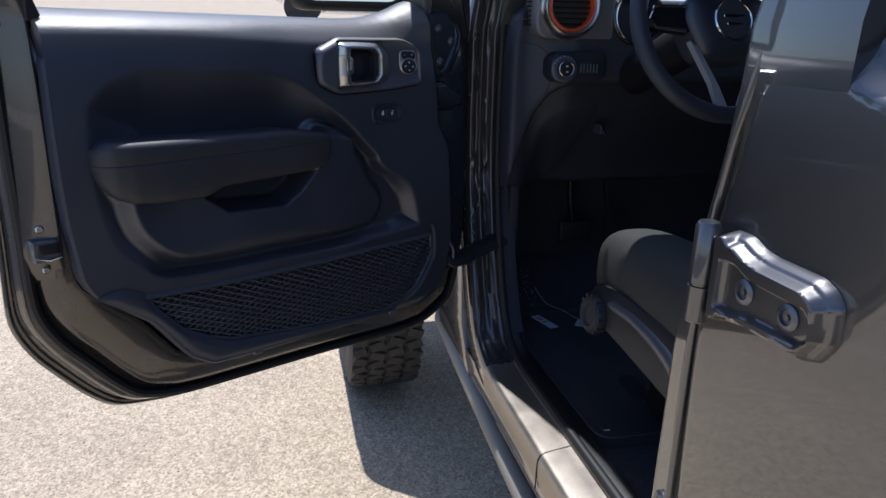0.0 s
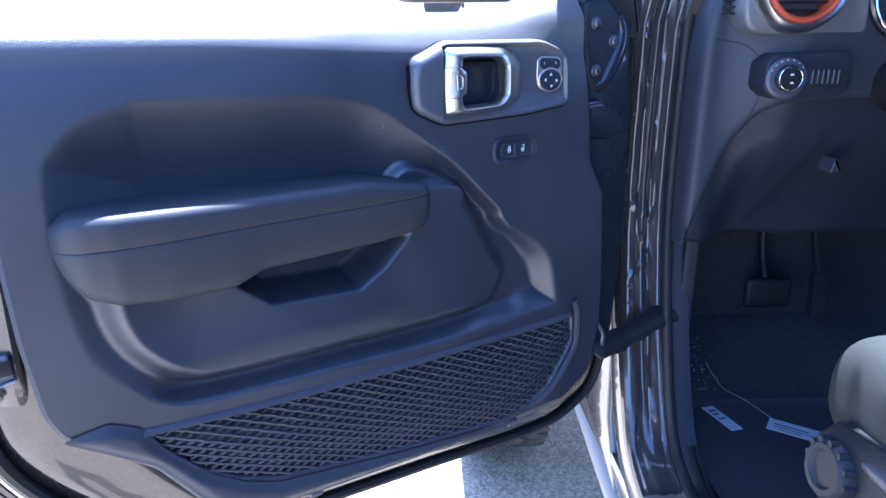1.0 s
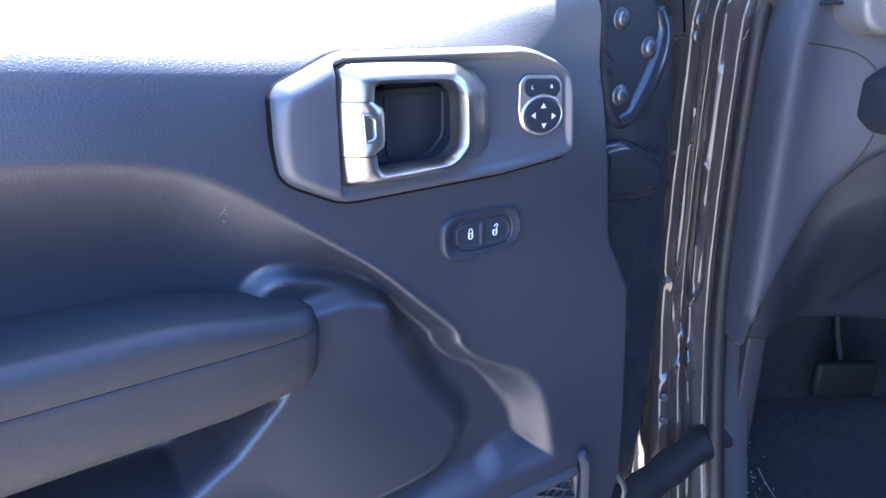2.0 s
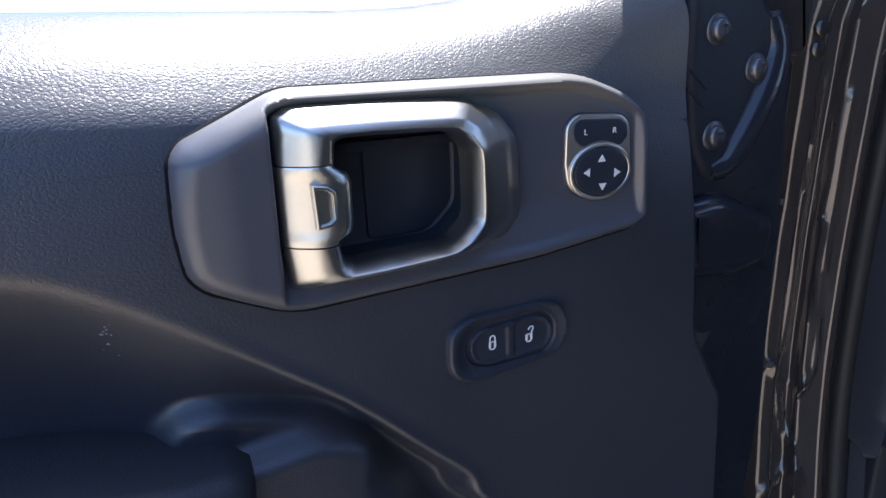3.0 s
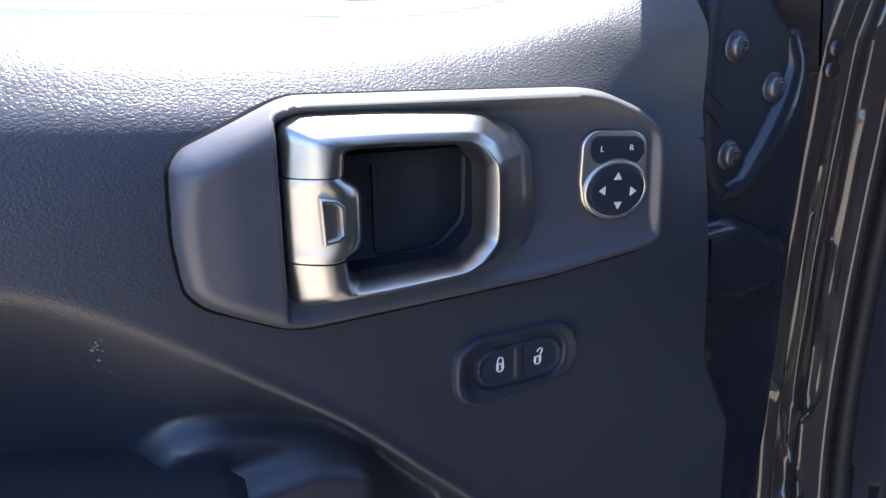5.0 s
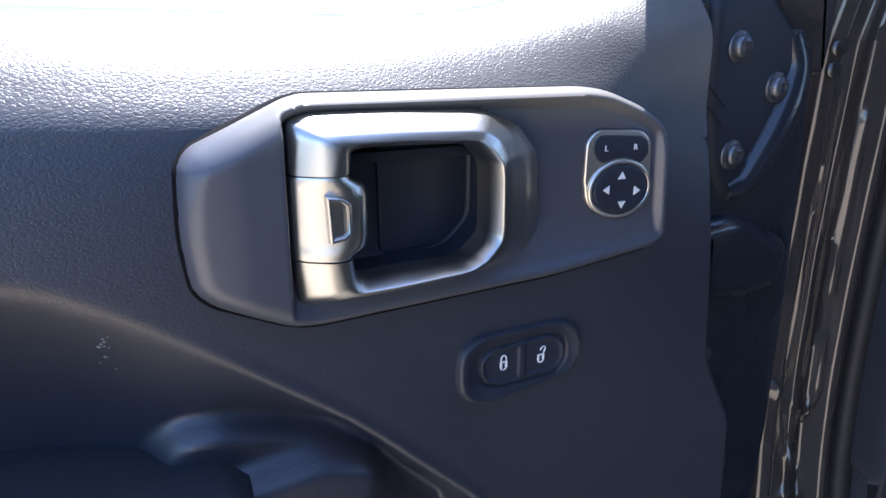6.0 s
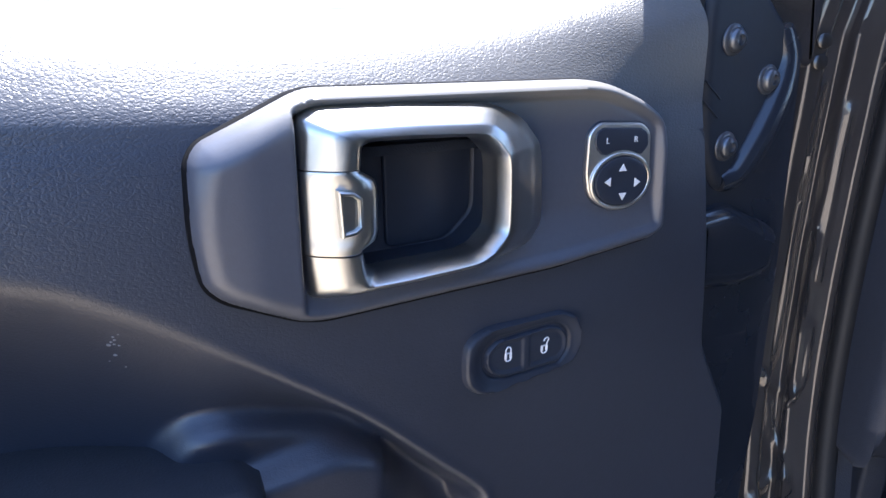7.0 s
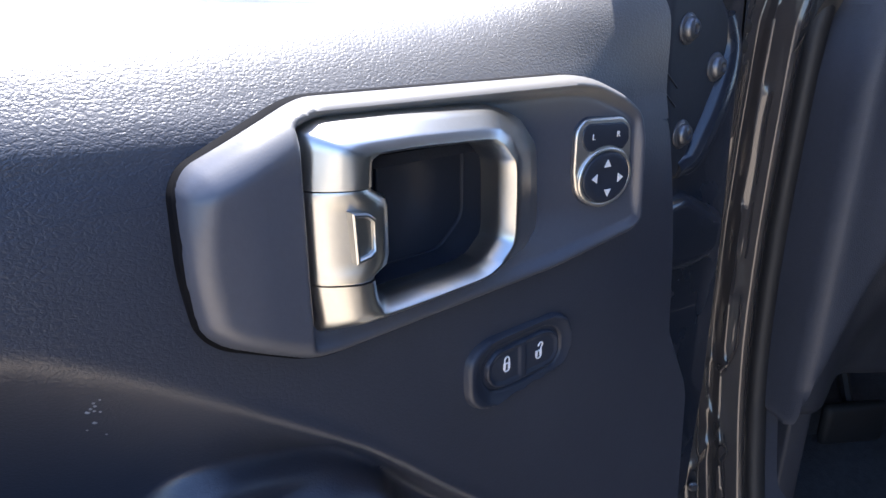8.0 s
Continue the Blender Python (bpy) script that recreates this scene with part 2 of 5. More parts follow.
    for i in range(n):
        a, b, c = (Vector(points[j % n]) for j in (i - 1, i, i + 1))
        r = min(radius, (a - b).length * 0.45, (c - b).length * 0.45)
        p, q = b + (a - b).normalized() * r, b + (c - b).normalized() * r
        for k in range(steps + 1):
            t = k / steps
            out.append(tuple((1 - t) ** 2 * p + 2 * t * (1 - t) * b + t * t * q))
    return out


def loft(bm, rings, closed=True, caps=(True, True)):
    """Skins a row of rings of equal length."""
    rows = [[bm.verts.new(p) for p in ring] for ring in rings]
    n = len(rows[0])
    for a, b in zip(rows, rows[1:]):
        for i in range(n if closed else n - 1):
            j = (i + 1) % n
            bm.faces.new((a[i], a[j], b[j], b[i]))
    if caps[0]:
        bm.faces.new(rows[0][::-1])
    if caps[1]:
        bm.faces.new(rows[-1])
    return rows


def flat(points, n):
    """An outline in a door's plane at a depth n."""
    return [(s, n, z) for s, z in points]


def plate(points, low, high, edge=0.003, steps=4, bm=None):
    """A plate in the (first, third) plane between two depths, with a rounded edge on its upper side."""
    bm = bm or bmesh.new()
    rings = [flat(points, low), flat(points, high - edge)]
    for k in range(1, steps + 1):
        a = k / steps * math.pi / 2
        rings.append(flat(inset(points, edge * (1 - math.cos(a))), high - edge + edge * math.sin(a)))
    loft(bm, rings)
    return bm


def axis_frame(d):
    z = Vector(d).normalized()
    x = z.orthogonal().normalized()
    return x, z.cross(x), z


def lathe(bm, centre, direction, profile, steps=32, caps=True):
    """A turned body: profile rows of (radius, distance along the axis)."""
    x, y, z = axis_frame(direction)
    c = Vector(centre)
    rings = []
    for r, h in profile:
        rings.append([c + z * h + (x * math.cos(a) + y * math.sin(a)) * max(r, 1e-5) for a in np.linspace(0, 2 * math.pi, steps, endpoint=False)])
    loft(bm, rings, caps=(caps, caps))
    return bm


def tube(bm, path, radius, steps=10, closed=False, scale=None):
    """A tube along a path; radius may be one number or one a point; scale = (a, b) flattens it."""
    pts = [Vector(p) for p in path]
    n, rings = len(pts), []
    radii = radius if isinstance(radius, (list, tuple)) else [radius] * n
    up = None
    for i, p in enumerate(pts):
        a = pts[(i - 1) % n] if closed or i else p
        b = pts[(i + 1) % n] if closed or i < n - 1 else p
        d = (b - a).normalized()
        up = d.orthogonal().normalized() if up is None else (up - d * up.dot(d)).normalized()
        side = d.cross(up)
        k = scale or (1, 1)
        rings.append([p + (up * math.cos(t) * k[0] + side * math.sin(t) * k[1]) * radii[i] for t in np.linspace(0, 2 * math.pi, steps, endpoint=False)])
    if closed:
        rings.append(rings[0])
        rows = loft(bm, rings, caps=(False, False))
        bmesh.ops.remove_doubles(bm, verts=bm.verts, dist=1e-6)
    else:
        loft(bm, rings)
    return bm


def box(bm, lo, hi, bevel=0.0, segments=3):
    made = bmesh.ops.create_cube(bm, size=1, matrix=Matrix.Translation((Vector(lo) + Vector(hi)) / 2) @ Matrix.Diagonal((*(Vector(hi) - Vector(lo)), 1)))
    if bevel:
        edges = {e for v in made["verts"] for e in v.link_edges}
        bmesh.ops.bevel(bm, geom=list(edges), offset=bevel, segments=segments, affect="EDGES", profile=0.5)
    return bm


def smooth_path(points, per=6, closed=False):
    """A Catmull-Rom curve through points."""
    pts, out, n = [Vector(p) for p in points], [], len(points)
    for i in range(n if closed else n - 1):
        p0, p1, p2, p3 = (pts[(i + k) % n] if closed else pts[min(max(i + k, 0), n - 1)] for k in (-1, 0, 1, 2))
        for k in range(per):
            t = k / per
            out.append(0.5 * ((2 * p1) + (p2 - p0) * t + (2 * p0 - 5 * p1 + 4 * p2 - p3) * t * t + (3 * p1 - p0 - 3 * p2 + p3) * t ** 3))
    return out if closed else out + [pts[-1]]


def signed(S, Z, poly):
    """Signed distance of grid places to a closed outline, positive inside, and the nearest place on it."""
    best, inside = np.full(S.shape, 1e9), np.zeros(S.shape, bool)
    near = np.zeros(S.shape + (2,))
    for (ax, ay), (bx, by) in zip(poly, poly[1:] + poly[:1]):
        dx, dy = bx - ax, by - ay
        t = np.clip(((S - ax) * dx + (Z - ay) * dy) / (dx * dx + dy * dy + 1e-12), 0, 1)
        px, py = ax + t * dx, ay + t * dy
        d = np.hypot(S - px, Z - py)
        closer = d < best
        best = np.where(closer, d, best)
        near[closer] = np.stack([px, py], -1)[closer]
        with np.errstate(divide="ignore", invalid="ignore"):
            cross = ((ay > Z) != (by > Z)) & (S < dx * (Z - ay) / (dy if dy else 1e-12) + ax)
        inside ^= cross
    return np.where(inside, best, -best), near


def ease(v):
    v = np.clip(v, 0, 1)
    return v * v * (3 - 2 * v)


def relief(outline, step, height, hole=None):
    """A skin over an outline in the door's plane, its depth given by height(S, Z)."""
    ss, zz = [p[0] for p in outline], [p[1] for p in outline]
    a = np.arange(min(ss) - step, max(ss) + 2 * step, step)
    b = np.arange(min(zz) - step, max(zz) + 2 * step, step)
    S, Z = np.meshgrid(a, b, indexing="ij")
    d, near = signed(S, Z, outline)
    inside = d >= 0
    face = inside[:-1, :-1] | inside[1:, :-1] | inside[1:, 1:] | inside[:-1, 1:]
    if hole:
        dh, nh = signed(S, Z, hole)
        out = dh < 0
        face &= out[:-1, :-1] | out[1:, :-1] | out[1:, 1:] | out[:-1, 1:]
        S, Z = np.where(dh >= 0, nh[..., 0], S), np.where(dh >= 0, nh[..., 1], Z)
    S, Z = np.where(inside, S, near[..., 0]), np.where(inside, Z, near[..., 1])
    N = height(S, Z)
    bm = bmesh.new()
    verts = {}

    def vert(i, j):
        if (i, j) not in verts:
            verts[i, j] = bm.verts.new((S[i, j], N[i, j], Z[i, j]))
        return verts[i, j]

    for i, j in zip(*np.nonzero(face)):
        bm.faces.new((vert(i, j), vert(i + 1, j), vert(i + 1, j + 1), vert(i, j + 1)))
    bmesh.ops.dissolve_degenerate(bm, edges=bm.edges, dist=1e-5)
    return bm

# ---- ground and surroundings ----


def ground_height(x, y):
    t = min(max((y - 4.0) / 9.0, 0.0), 1.0)
    return 1.35 * t * t * (3 - 2 * t) + 0.05 * max(0.0, min(y, 200.0) - 11.0)


def build_ground():
    bm = bmesh.new()
    ys = [-400, -120, -40, -12, -4, 0, 1, 2, 3, 4, 4.5, 5, 5.5, 6, 7, 8, 9, 10, 12, 14, 17, 20, 26, 34, 45, 60, 90, 140, 250, 500, 1200]
    xs = [-800, -300, -100, -40, -15, -6, -2, 0, 2, 6, 15, 40, 100, 300, 800]
    rows = [[bm.verts.new((x, y, ground_height(x, y))) for x in xs] for y in ys]
    for a, b in zip(rows, rows[1:]):
        for i in range(len(xs) - 1):
            bm.faces.new((a[i], a[i + 1], b[i + 1], b[i]))
    return tagged(part("ground", bm, GROUND, None), "sun-bleached gravelly concrete lot in full sun", "ground", kind="structure")


build_ground()


def build_grit():
    """Loose grit strewn over the lot beside the vehicle."""
    rng = np.random.default_rng(5)
    verts, faces = [], []
    for k in range(5200):
        x, y = rng.uniform(-1.5, 0.75), rng.uniform(0.9, 3.0)
        r = 0.0012 + 0.0038 * rng.random() ** 3
        turn, flat_r = rng.uniform(0, math.pi), r * rng.uniform(0.4, 0.8)
        base = len(verts)
        for q in range(5):
            a = turn + q * 2 * math.pi / 5
            w = r * rng.uniform(0.7, 1.2)
            verts.append((x + w * math.cos(a), y + w * math.sin(a), -0.0004))
        verts.append((x + r * rng.uniform(-0.3, 0.3), y + r * rng.uniform(-0.3, 0.3), flat_r))
        faces += [(base + q, base + (q + 1) % 5, base + 5) for q in range(5)]
    mesh = bpy.data.meshes.new("grit")
    mesh.from_pydata(verts, [], faces)
    mesh.materials.append(GRIT)
    return tagged(new("grit", mesh), "pale and brown grit strewn on the concrete lot", "gravel", kind="stuff")


build_grit()


def build_dark_strip():
    """An unseen dark strip beside the concrete lot, added to darken reflections, out of the walk's way."""
    bm = bmesh.new()
    xs, ys = [-60, -30, -12, -6, -3.4], [-60, -20, -8, -3, 0, 2, 3.9]
    rows = [[bm.verts.new((x, y, 0.006 - (0.0 if i < 4 else 0.004))) for i, x in enumerate(xs)] for y in ys]
    for a, b in zip(rows, rows[1:]):
        for i in range(len(xs) - 1):
            bm.faces.new((a[i], a[i + 1], b[i + 1], b[i]))
    return tagged(part("road", bm, ASPHALT, None), "unseen dark asphalt strip, added for dark reflections in the doors", "road", kind="structure")


build_dark_strip()

# ---- the open front door ----
ANGLE = radians(32.06)
DOOR = Matrix.Translation((0.340, 1.426, 0)) @ Matrix.Rotation(math.pi + ANGLE, 4, "Z")
door = thing("front_door", "open grey vehicle front door with black inner trim panel", "car door", DOOR)

SHELL = rounded([(0.652, 1.409), (0.658, 1.10), (0.668, 0.945), (0.645, 0.885), (0.585, 0.800), (0.54, 0.752), (0.44, 0.730),
                 (0.08, 0.700), (-0.12, 0.678), (-0.22, 0.680), (-0.30, 0.715), (-0.330, 0.80), (-0.338, 1.10), (-0.325, 1.402)], 0.03)
TRIM_EDGE = rounded([(0.581, 1.345), (0.588, 1.18), (0.587, 1.11), (0.580, 1.03), (0.569, 1.004), (0.49, 0.937), (0.437, 0.859), (0.399, 0.833),
                     (0.322, 0.827), (-0.01, 0.806), (-0.10, 0.806), (-0.17, 0.85), (-0.193, 0.93), (-0.193, 1.02), (-0.187, 1.145),
                     (-0.157, 1.20), (-0.152, 1.27), (-0.146, 1.345)], 0.008)
SCOOP = [(0.546, 1.266), (0.533, 1.289), (0.51, 1.31), (0.477, 1.322), (0.443, 1.328), (0.319, 1.325), (0.250, 1.321), (0.207, 1.311), (0.181, 1.2975), (0.159, 1.282),
         (0.131, 1.259), (0.084, 1.2215), (0.048, 1.187), (0.016, 1.156), (0.010, 1.142), (0.003, 1.133), (-0.010, 1.122), (-0.033, 1.110), (-0.052, 1.102), (-0.067, 1.090), (-0.080, 1.074),
         (-0.090, 1.052), (-0.097, 1.022), (-0.101, 0.988), (-0.092, 0.983), (-0.044, 0.983), (0.123, 0.981), (0.263, 0.988), (0.417, 0.996), (0.469, 1.007), (0.503, 1.035), (0.533, 1.072), (0.545, 1.121), (0.55, 1.179)]
ISLAND = [(0.512, 1.185), (0.523, 1.135), (0.512, 1.085), (0.487, 1.05), (0.455, 1.024), (0.41, 1.010), (0.25, 1.004), (0.10, 1.0), (0.02, 1.006),
          (-0.012, 1.045), (-0.008, 1.075), (0.02, 1.115), (0.045, 1.16), (0.072, 1.198), (0.091, 1.211), (0.110, 1.218), (0.130, 1.2255), (0.147, 1.2295), (0.161, 1.2285), (0.171, 1.220), (0.178, 1.208), (0.186, 1.187)]
PLATEAU = ISLAND[:13] + [(0.068, 1.190), (0.086, 1.200), (0.100, 1.204), (0.120, 1.204), (0.140, 1.203), (0.156, 1.200), (0.174, 1.192), (0.186, 1.183)]
POCKET = [(0.385, 1.124), (0.355, 1.142), (0.266, 1.142), (0.160, 1.146), (0.168, 1.136), (0.200, 1.106), (0.235, 1.086), (0.345, 1.092)]
BEZEL = rounded([(0.1525, 1.322), (0.1505, 1.350), (0.146, 1.3565), (0.108, 1.3745), (0.100, 1.3765), (-0.045, 1.3765), (-0.061, 1.3745), (-0.086, 1.3655), (-0.101, 1.356),
                 (-0.106, 1.292), (-0.097, 1.2865), (-0.030, 1.2795), (0.100, 1.2755), (0.112, 1.278), (0.143, 1.2925), (0.150, 1.300)], 0.010, 5)
NET_EDGE = [(0.500, 0.984), (0.351, 0.973), (0.133, 0.965), (-0.130, 0.961), (-0.131, 0.915), (-0.118, 0.893), (-0.085, 0.852), (-0.045, 0.829), (0.01, 0.822),
            (0.185, 0.841), (0.36, 0.868), (0.404, 0.886), (0.445, 0.914), (0.487, 0.962)]


ISLAND, PLATEAU, SCOOP = ([(p.x, p.y) for p in smooth_path([(a, b, 0) for a, b in line], 3, closed=True)] for line in (ISLAND, PLATEAU, SCOOP))
SWEEP_S, SWEEP_Z = [-0.16, -0.12, -0.095, -0.07, -0.045, -0.02, 0.01, 0.05], [0.046, 0.034, 0.024, 0.0155, 0.009, 0.0045, 0.0013, 0.0]
ROLL_Z = [1.330, 1.343, 1.352, 1.361, 1.3685, 1.375, 1.382, 1.3885, 1.3945, 1.400, 1.405, 1.409, 1.411]
ROLL_N = [0.0, -0.0002, -0.0006, -0.0016, -0.0048, -0.0092, -0.0144, -0.0200, -0.0265, -0.0343, -0.0447, -0.0590, -0.0770]

rolled = smooth_path([(z, n, 0) for z, n in zip(ROLL_Z, ROLL_N)], 8)
ROLL_Z, ROLL_N = [p.x for p in rolled], [p.y for p in rolled]


def sweep_up(S):
    """The window sill climbs towards the mirror."""
    return np.interp(S, SWEEP_S, SWEEP_Z)


def trim_height(S, Z):
    base = -0.004 + (1.30 - Z) * 0.035 - 0.6 * np.clip(Z - 1.24, 0, 0.12) ** 2
    scoop, _ = signed(S, Z, SCOOP)
    island, _ = signed(S, Z, ISLAND)
    pocket, _ = signed(S, Z, POCKET)
    net, _ = signed(S, Z, NET_EDGE)
    front = ease((0.22 - S) / 0.14)
    width = 0.115 * (1 - front) + 0.014 * front
    low = ease((1.06 - Z) / 0.05)
    width = width * (1 - low) + 0.022 * low
    wing = ease((-0.015 - S) / 0.035)
    width = width * (1 - wing) + 0.036 * wing
    behind = ease((S - 0.14) / 0.08) * ease((Z - 1.17) / 0.04)
    run = np.clip(scoop / width, 0, 1)
    slope = (np.sqrt(run * run + 0.004) - math.sqrt(0.004)) / (math.sqrt(1.004) - math.sqrt(0.004))
    steep = 1 - (1 - np.clip(slope, 0, 1)) ** 1.9
    crisp = ease((S - 0.03) / 0.05)
    h = base - (0.027 + 0.021 * behind) * (ease(run) * (1 - crisp) + steep * crisp)
    plateau, _ = signed(S, Z, PLATEAU)
    ramp = 0.030 - 0.017 * ease((0.24 - S) / 0.05) * ease((Z - 1.16) / 0.03)
    h = h + 0.015 * (ease((island + 0.004) / ramp) + ease((plateau + 0.004) / ramp)) * (1 - 0.45 * ease((0.16 - S) / 0.2))
    h = h - 0.055 * ease((pocket + 0.002) / 0.018)
    h = h + 0.0013 * np.exp(-((scoop + 0.001) / 0.0035) ** 2) * ease((0.16 - S) / 0.06) * ease((S + 0.02) / 0.02)
    climb = 0.014 * ease((S - 0.09) / 0.34) * (1 - ease((Z - 1.382) / 0.026))
    h = h + np.interp(Z - sweep_up(S) * ease((Z - 1.35) / 0.06) - climb, ROLL_Z, ROLL_N)
    h = h - 0.013 * ease((net + 0.001) / 0.006)
    lip = ease((Z - 0.80) / 0.02)
    return h - 0.01 * (1 - lip)


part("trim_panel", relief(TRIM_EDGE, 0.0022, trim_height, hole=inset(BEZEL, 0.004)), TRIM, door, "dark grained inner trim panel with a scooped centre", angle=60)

skirt = bmesh.new()
edge_s, edge_z = np.array([p[0] for p in TRIM_EDGE]), np.array([p[1] for p in TRIM_EDGE])
edge_n = trim_height(edge_s, edge_z)
inner_edge = inset(TRIM_EDGE, -0.004)
loft(skirt, [[(s, n, z) for (s, z), n in zip(TRIM_EDGE, edge_n)], [(s, n - 0.003, z) for (s, z), n in zip(inner_edge, edge_n)], flat(inner_edge, -0.036)], caps=(False, False))
part("trim_rim", skirt, DASH_TRIM, door)


PAD_EDGE = [(0.581, 1.345), (0.580, 1.400), (0.574, 1.411)] + [(s, 1.411 + float(sweep_up(s))) for s in (0.05, 0.01, -0.02, -0.045, -0.07, -0.095, -0.12, -0.138)] + [(-0.146, 1.43), (-0.146, 1.345)]
pad = relief(PAD_EDGE, 0.0022, trim_height, hole=inset(BEZEL, 0.004))
low = min(v.co.y for v in pad.verts)
rim = [e for e in pad.edges if e.is_boundary and min(v.co.z for v in e.verts) > 1.3455 and (min(v.co.z for v in e.verts) > 1.378 or not -0.11 < e.verts[0].co.x < 0.16)]
made = bmesh.ops.extrude_edge_only(pad, edges=rim)
for v in made["geom"]:
    if isinstance(v, bmesh.types.BMVert):
        v.co.y = low - 0.004
        v.co.z = v.co.z - 0.004
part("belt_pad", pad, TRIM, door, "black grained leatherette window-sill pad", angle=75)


def resample(points, count):
    """A closed outline cut into equal steps, begun at its first place."""
    p = np.array(list(points) + [points[0]])
    run = np.concatenate([[0], np.cumsum(np.hypot(*np.diff(p, axis=0).T))])
    at = np.linspace(0, run[-1], count, endpoint=False)
    return np.stack([np.interp(at, run, p[:, 0]), np.interp(at, run, p[:, 1])], -1)


SHELL_RING, TRIM_RING = resample(SHELL, 220), resample(inset(TRIM_EDGE, 0.006), 220)


def between(f, n):
    """An outline part of the way from the shell's edge to the trim's edge."""
    return [(s, n - (0.045 * max(0.0, z - 1.15) if 0.39 < f < 0.9 else 0.0), z) for s, z in SHELL_RING + (TRIM_RING - SHELL_RING) * f]


def shell():
    bm = bmesh.new()
    rows = [(0.03, -0.115), (0.0, -0.111), (0.0, -0.103), (0.03, -0.098), (0.045, -0.0978), (0.050, -0.1005), (0.062, -0.1005), (0.067, -0.0970), (0.095, -0.0962), (0.100, -0.0985), (0.112, -0.0985), (0.117, -0.0950), (0.15, -0.091), (0.17, -0.072), (0.20, -0.067), (0.36, -0.064), (0.40, -0.060), (0.425, -0.0535),
            (0.455, -0.0500), (0.52, -0.0465), (0.60, -0.0430), (0.70, -0.0395), (0.80, -0.0367), (0.88, -0.0350), (0.905, -0.037), (0.92, -0.043), (0.93, -0.062), (1.0, -0.078)]
    loft(bm, [between(f, n) for f, n in rows])
    return bm


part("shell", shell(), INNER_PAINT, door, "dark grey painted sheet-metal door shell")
bm = bmesh.new()
tube(bm, between(0.285, -0.059), 0.0078, 8, closed=True)
part("weatherstrip", bm, RUBBER, door)

# window frame and sail, leaning inward towards the roof


def leaning(bm, rate=0.24):
    for v in bm.verts:
        v.co.y += rate * max(0.0, v.co.z - 1.42)
    return bm


bm = bmesh.new()
rings = []
for z in [0.990, 0.996] + list(np.linspace(1.01, 1.86, 30)):
    k = float(ease((z - 0.985) / 0.08))
    back = -0.045 * (z - 1.20)
    section = [(0.594, -0.070), (0.5935, -0.036), (0.5945, -0.0325), (0.598, -0.0310), (0.606, -0.0335), (0.616, -0.0385), (0.626, -0.0450), (0.634, -0.0515), (0.639, -0.0570), (0.641, -0.0620), (0.641, -0.085)]
    drift = -0.008 * float(ease((z - 1.02) / 0.35))
    rings.append([(u + drift, v + back - 0.035 * (1 - k), z) for u, v in section])
loft(bm, rings)
leaning(bm)
leaning(plate(rounded([(0.650, 1.39), (0.612, 1.39), (0.612, 1.86), (0.646, 1.86)], 0.004), -0.1125, -0.090, 0.004, 4, bm), 0)
part("window_frame_rear", bm, INNER_PAINT, door)
bm = leaning(plate(rounded([(0.590, 1.39), (0.570, 1.398), (0.574, 1.41), (0.580, 1.43), (0.574, 1.86), (0.590, 1.86)], 0.004), -0.090, -0.0345, 0.003))
part("window_run", bm, RUBBER, door)
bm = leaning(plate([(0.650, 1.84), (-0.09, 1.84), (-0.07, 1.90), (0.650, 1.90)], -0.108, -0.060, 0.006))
part("window_frame_top", bm, SHADED_PAINT, door)
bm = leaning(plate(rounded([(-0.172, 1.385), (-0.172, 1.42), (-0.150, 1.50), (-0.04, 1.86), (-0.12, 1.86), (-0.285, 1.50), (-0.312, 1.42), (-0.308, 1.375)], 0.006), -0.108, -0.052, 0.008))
part("window_frame_front", bm, SHADED_PAINT, door)
bm = leaning(plate(rounded([(-0.141, 1.372), (-0.141, 1.404), (-0.158, 1.416), (-0.132, 1.50), (-0.09, 1.62), (-0.14, 1.62), (-0.170, 1.50), (-0.172, 1.372)], 0.004), -0.085, -0.045, 0.008))
part("mirror_sail", bm, TRIM, door, "black sail trim at the front of the window")

# armrest
REST_S = [0.1335, 0.136, 0.140, 0.147, 0.168, 0.20, 0.25, 0.355, 0.385, 0.45, 0.50, 0.528, 0.542, 0.549]
REST_LOW = [1.180, 1.165, 1.155, 1.150, 1.146, 1.143, 1.142, 1.140, 1.128, 1.129, 1.134, 1.146, 1.166, 1.190]
REST_OUT = [0.002, 0.012, 0.018, 0.022, 0.025, 0.027, 0.029, 0.033, 0.035, 0.039, 0.038, 0.032, 0.021, 0.006]
REST_SEAM = 1.1960


def rest_rings(upper):
    rings = []
    for s in [0.1335, 0.1343, 0.136, 0.138, 0.140, 0.143, 0.147] + list(np.linspace(0.152, 0.549, 66)):
        low, out = float(np.interp(s, REST_S, REST_LOW)), float(np.interp(s, REST_S, REST_OUT))
        top = 1.2085 + 0.0150 * float(ease((s - 0.12) / 0.13)) + 0.006 * float(ease((s - 0.25) / 0.3)) - 0.012 * float(ease((s - 0.53) / 0.02)) - 0.006 * float(ease((0.145 - s) / 0.011))
        seam = REST_SEAM + 0.003 * (s - 0.35)
        back = -0.064
        if upper:
            r = min(0.012, out + 0.01)
            ring = [(s, back, seam + 0.0003), (s, out - 0.0006, seam + 0.0003), (s, out, seam + 0.0014)]
            ring += [(s, out - r * (1 - math.cos(a)), top - r + r * math.sin(a)) for a in np.linspace(0.0, math.pi / 2, 7)]
            ring += [(s, (out - r) * 0.5 + back * 0.5, top + 0.001), (s, back, top - 0.002)]
        else:
            low = min(low, seam - 0.004)
            h = seam - low
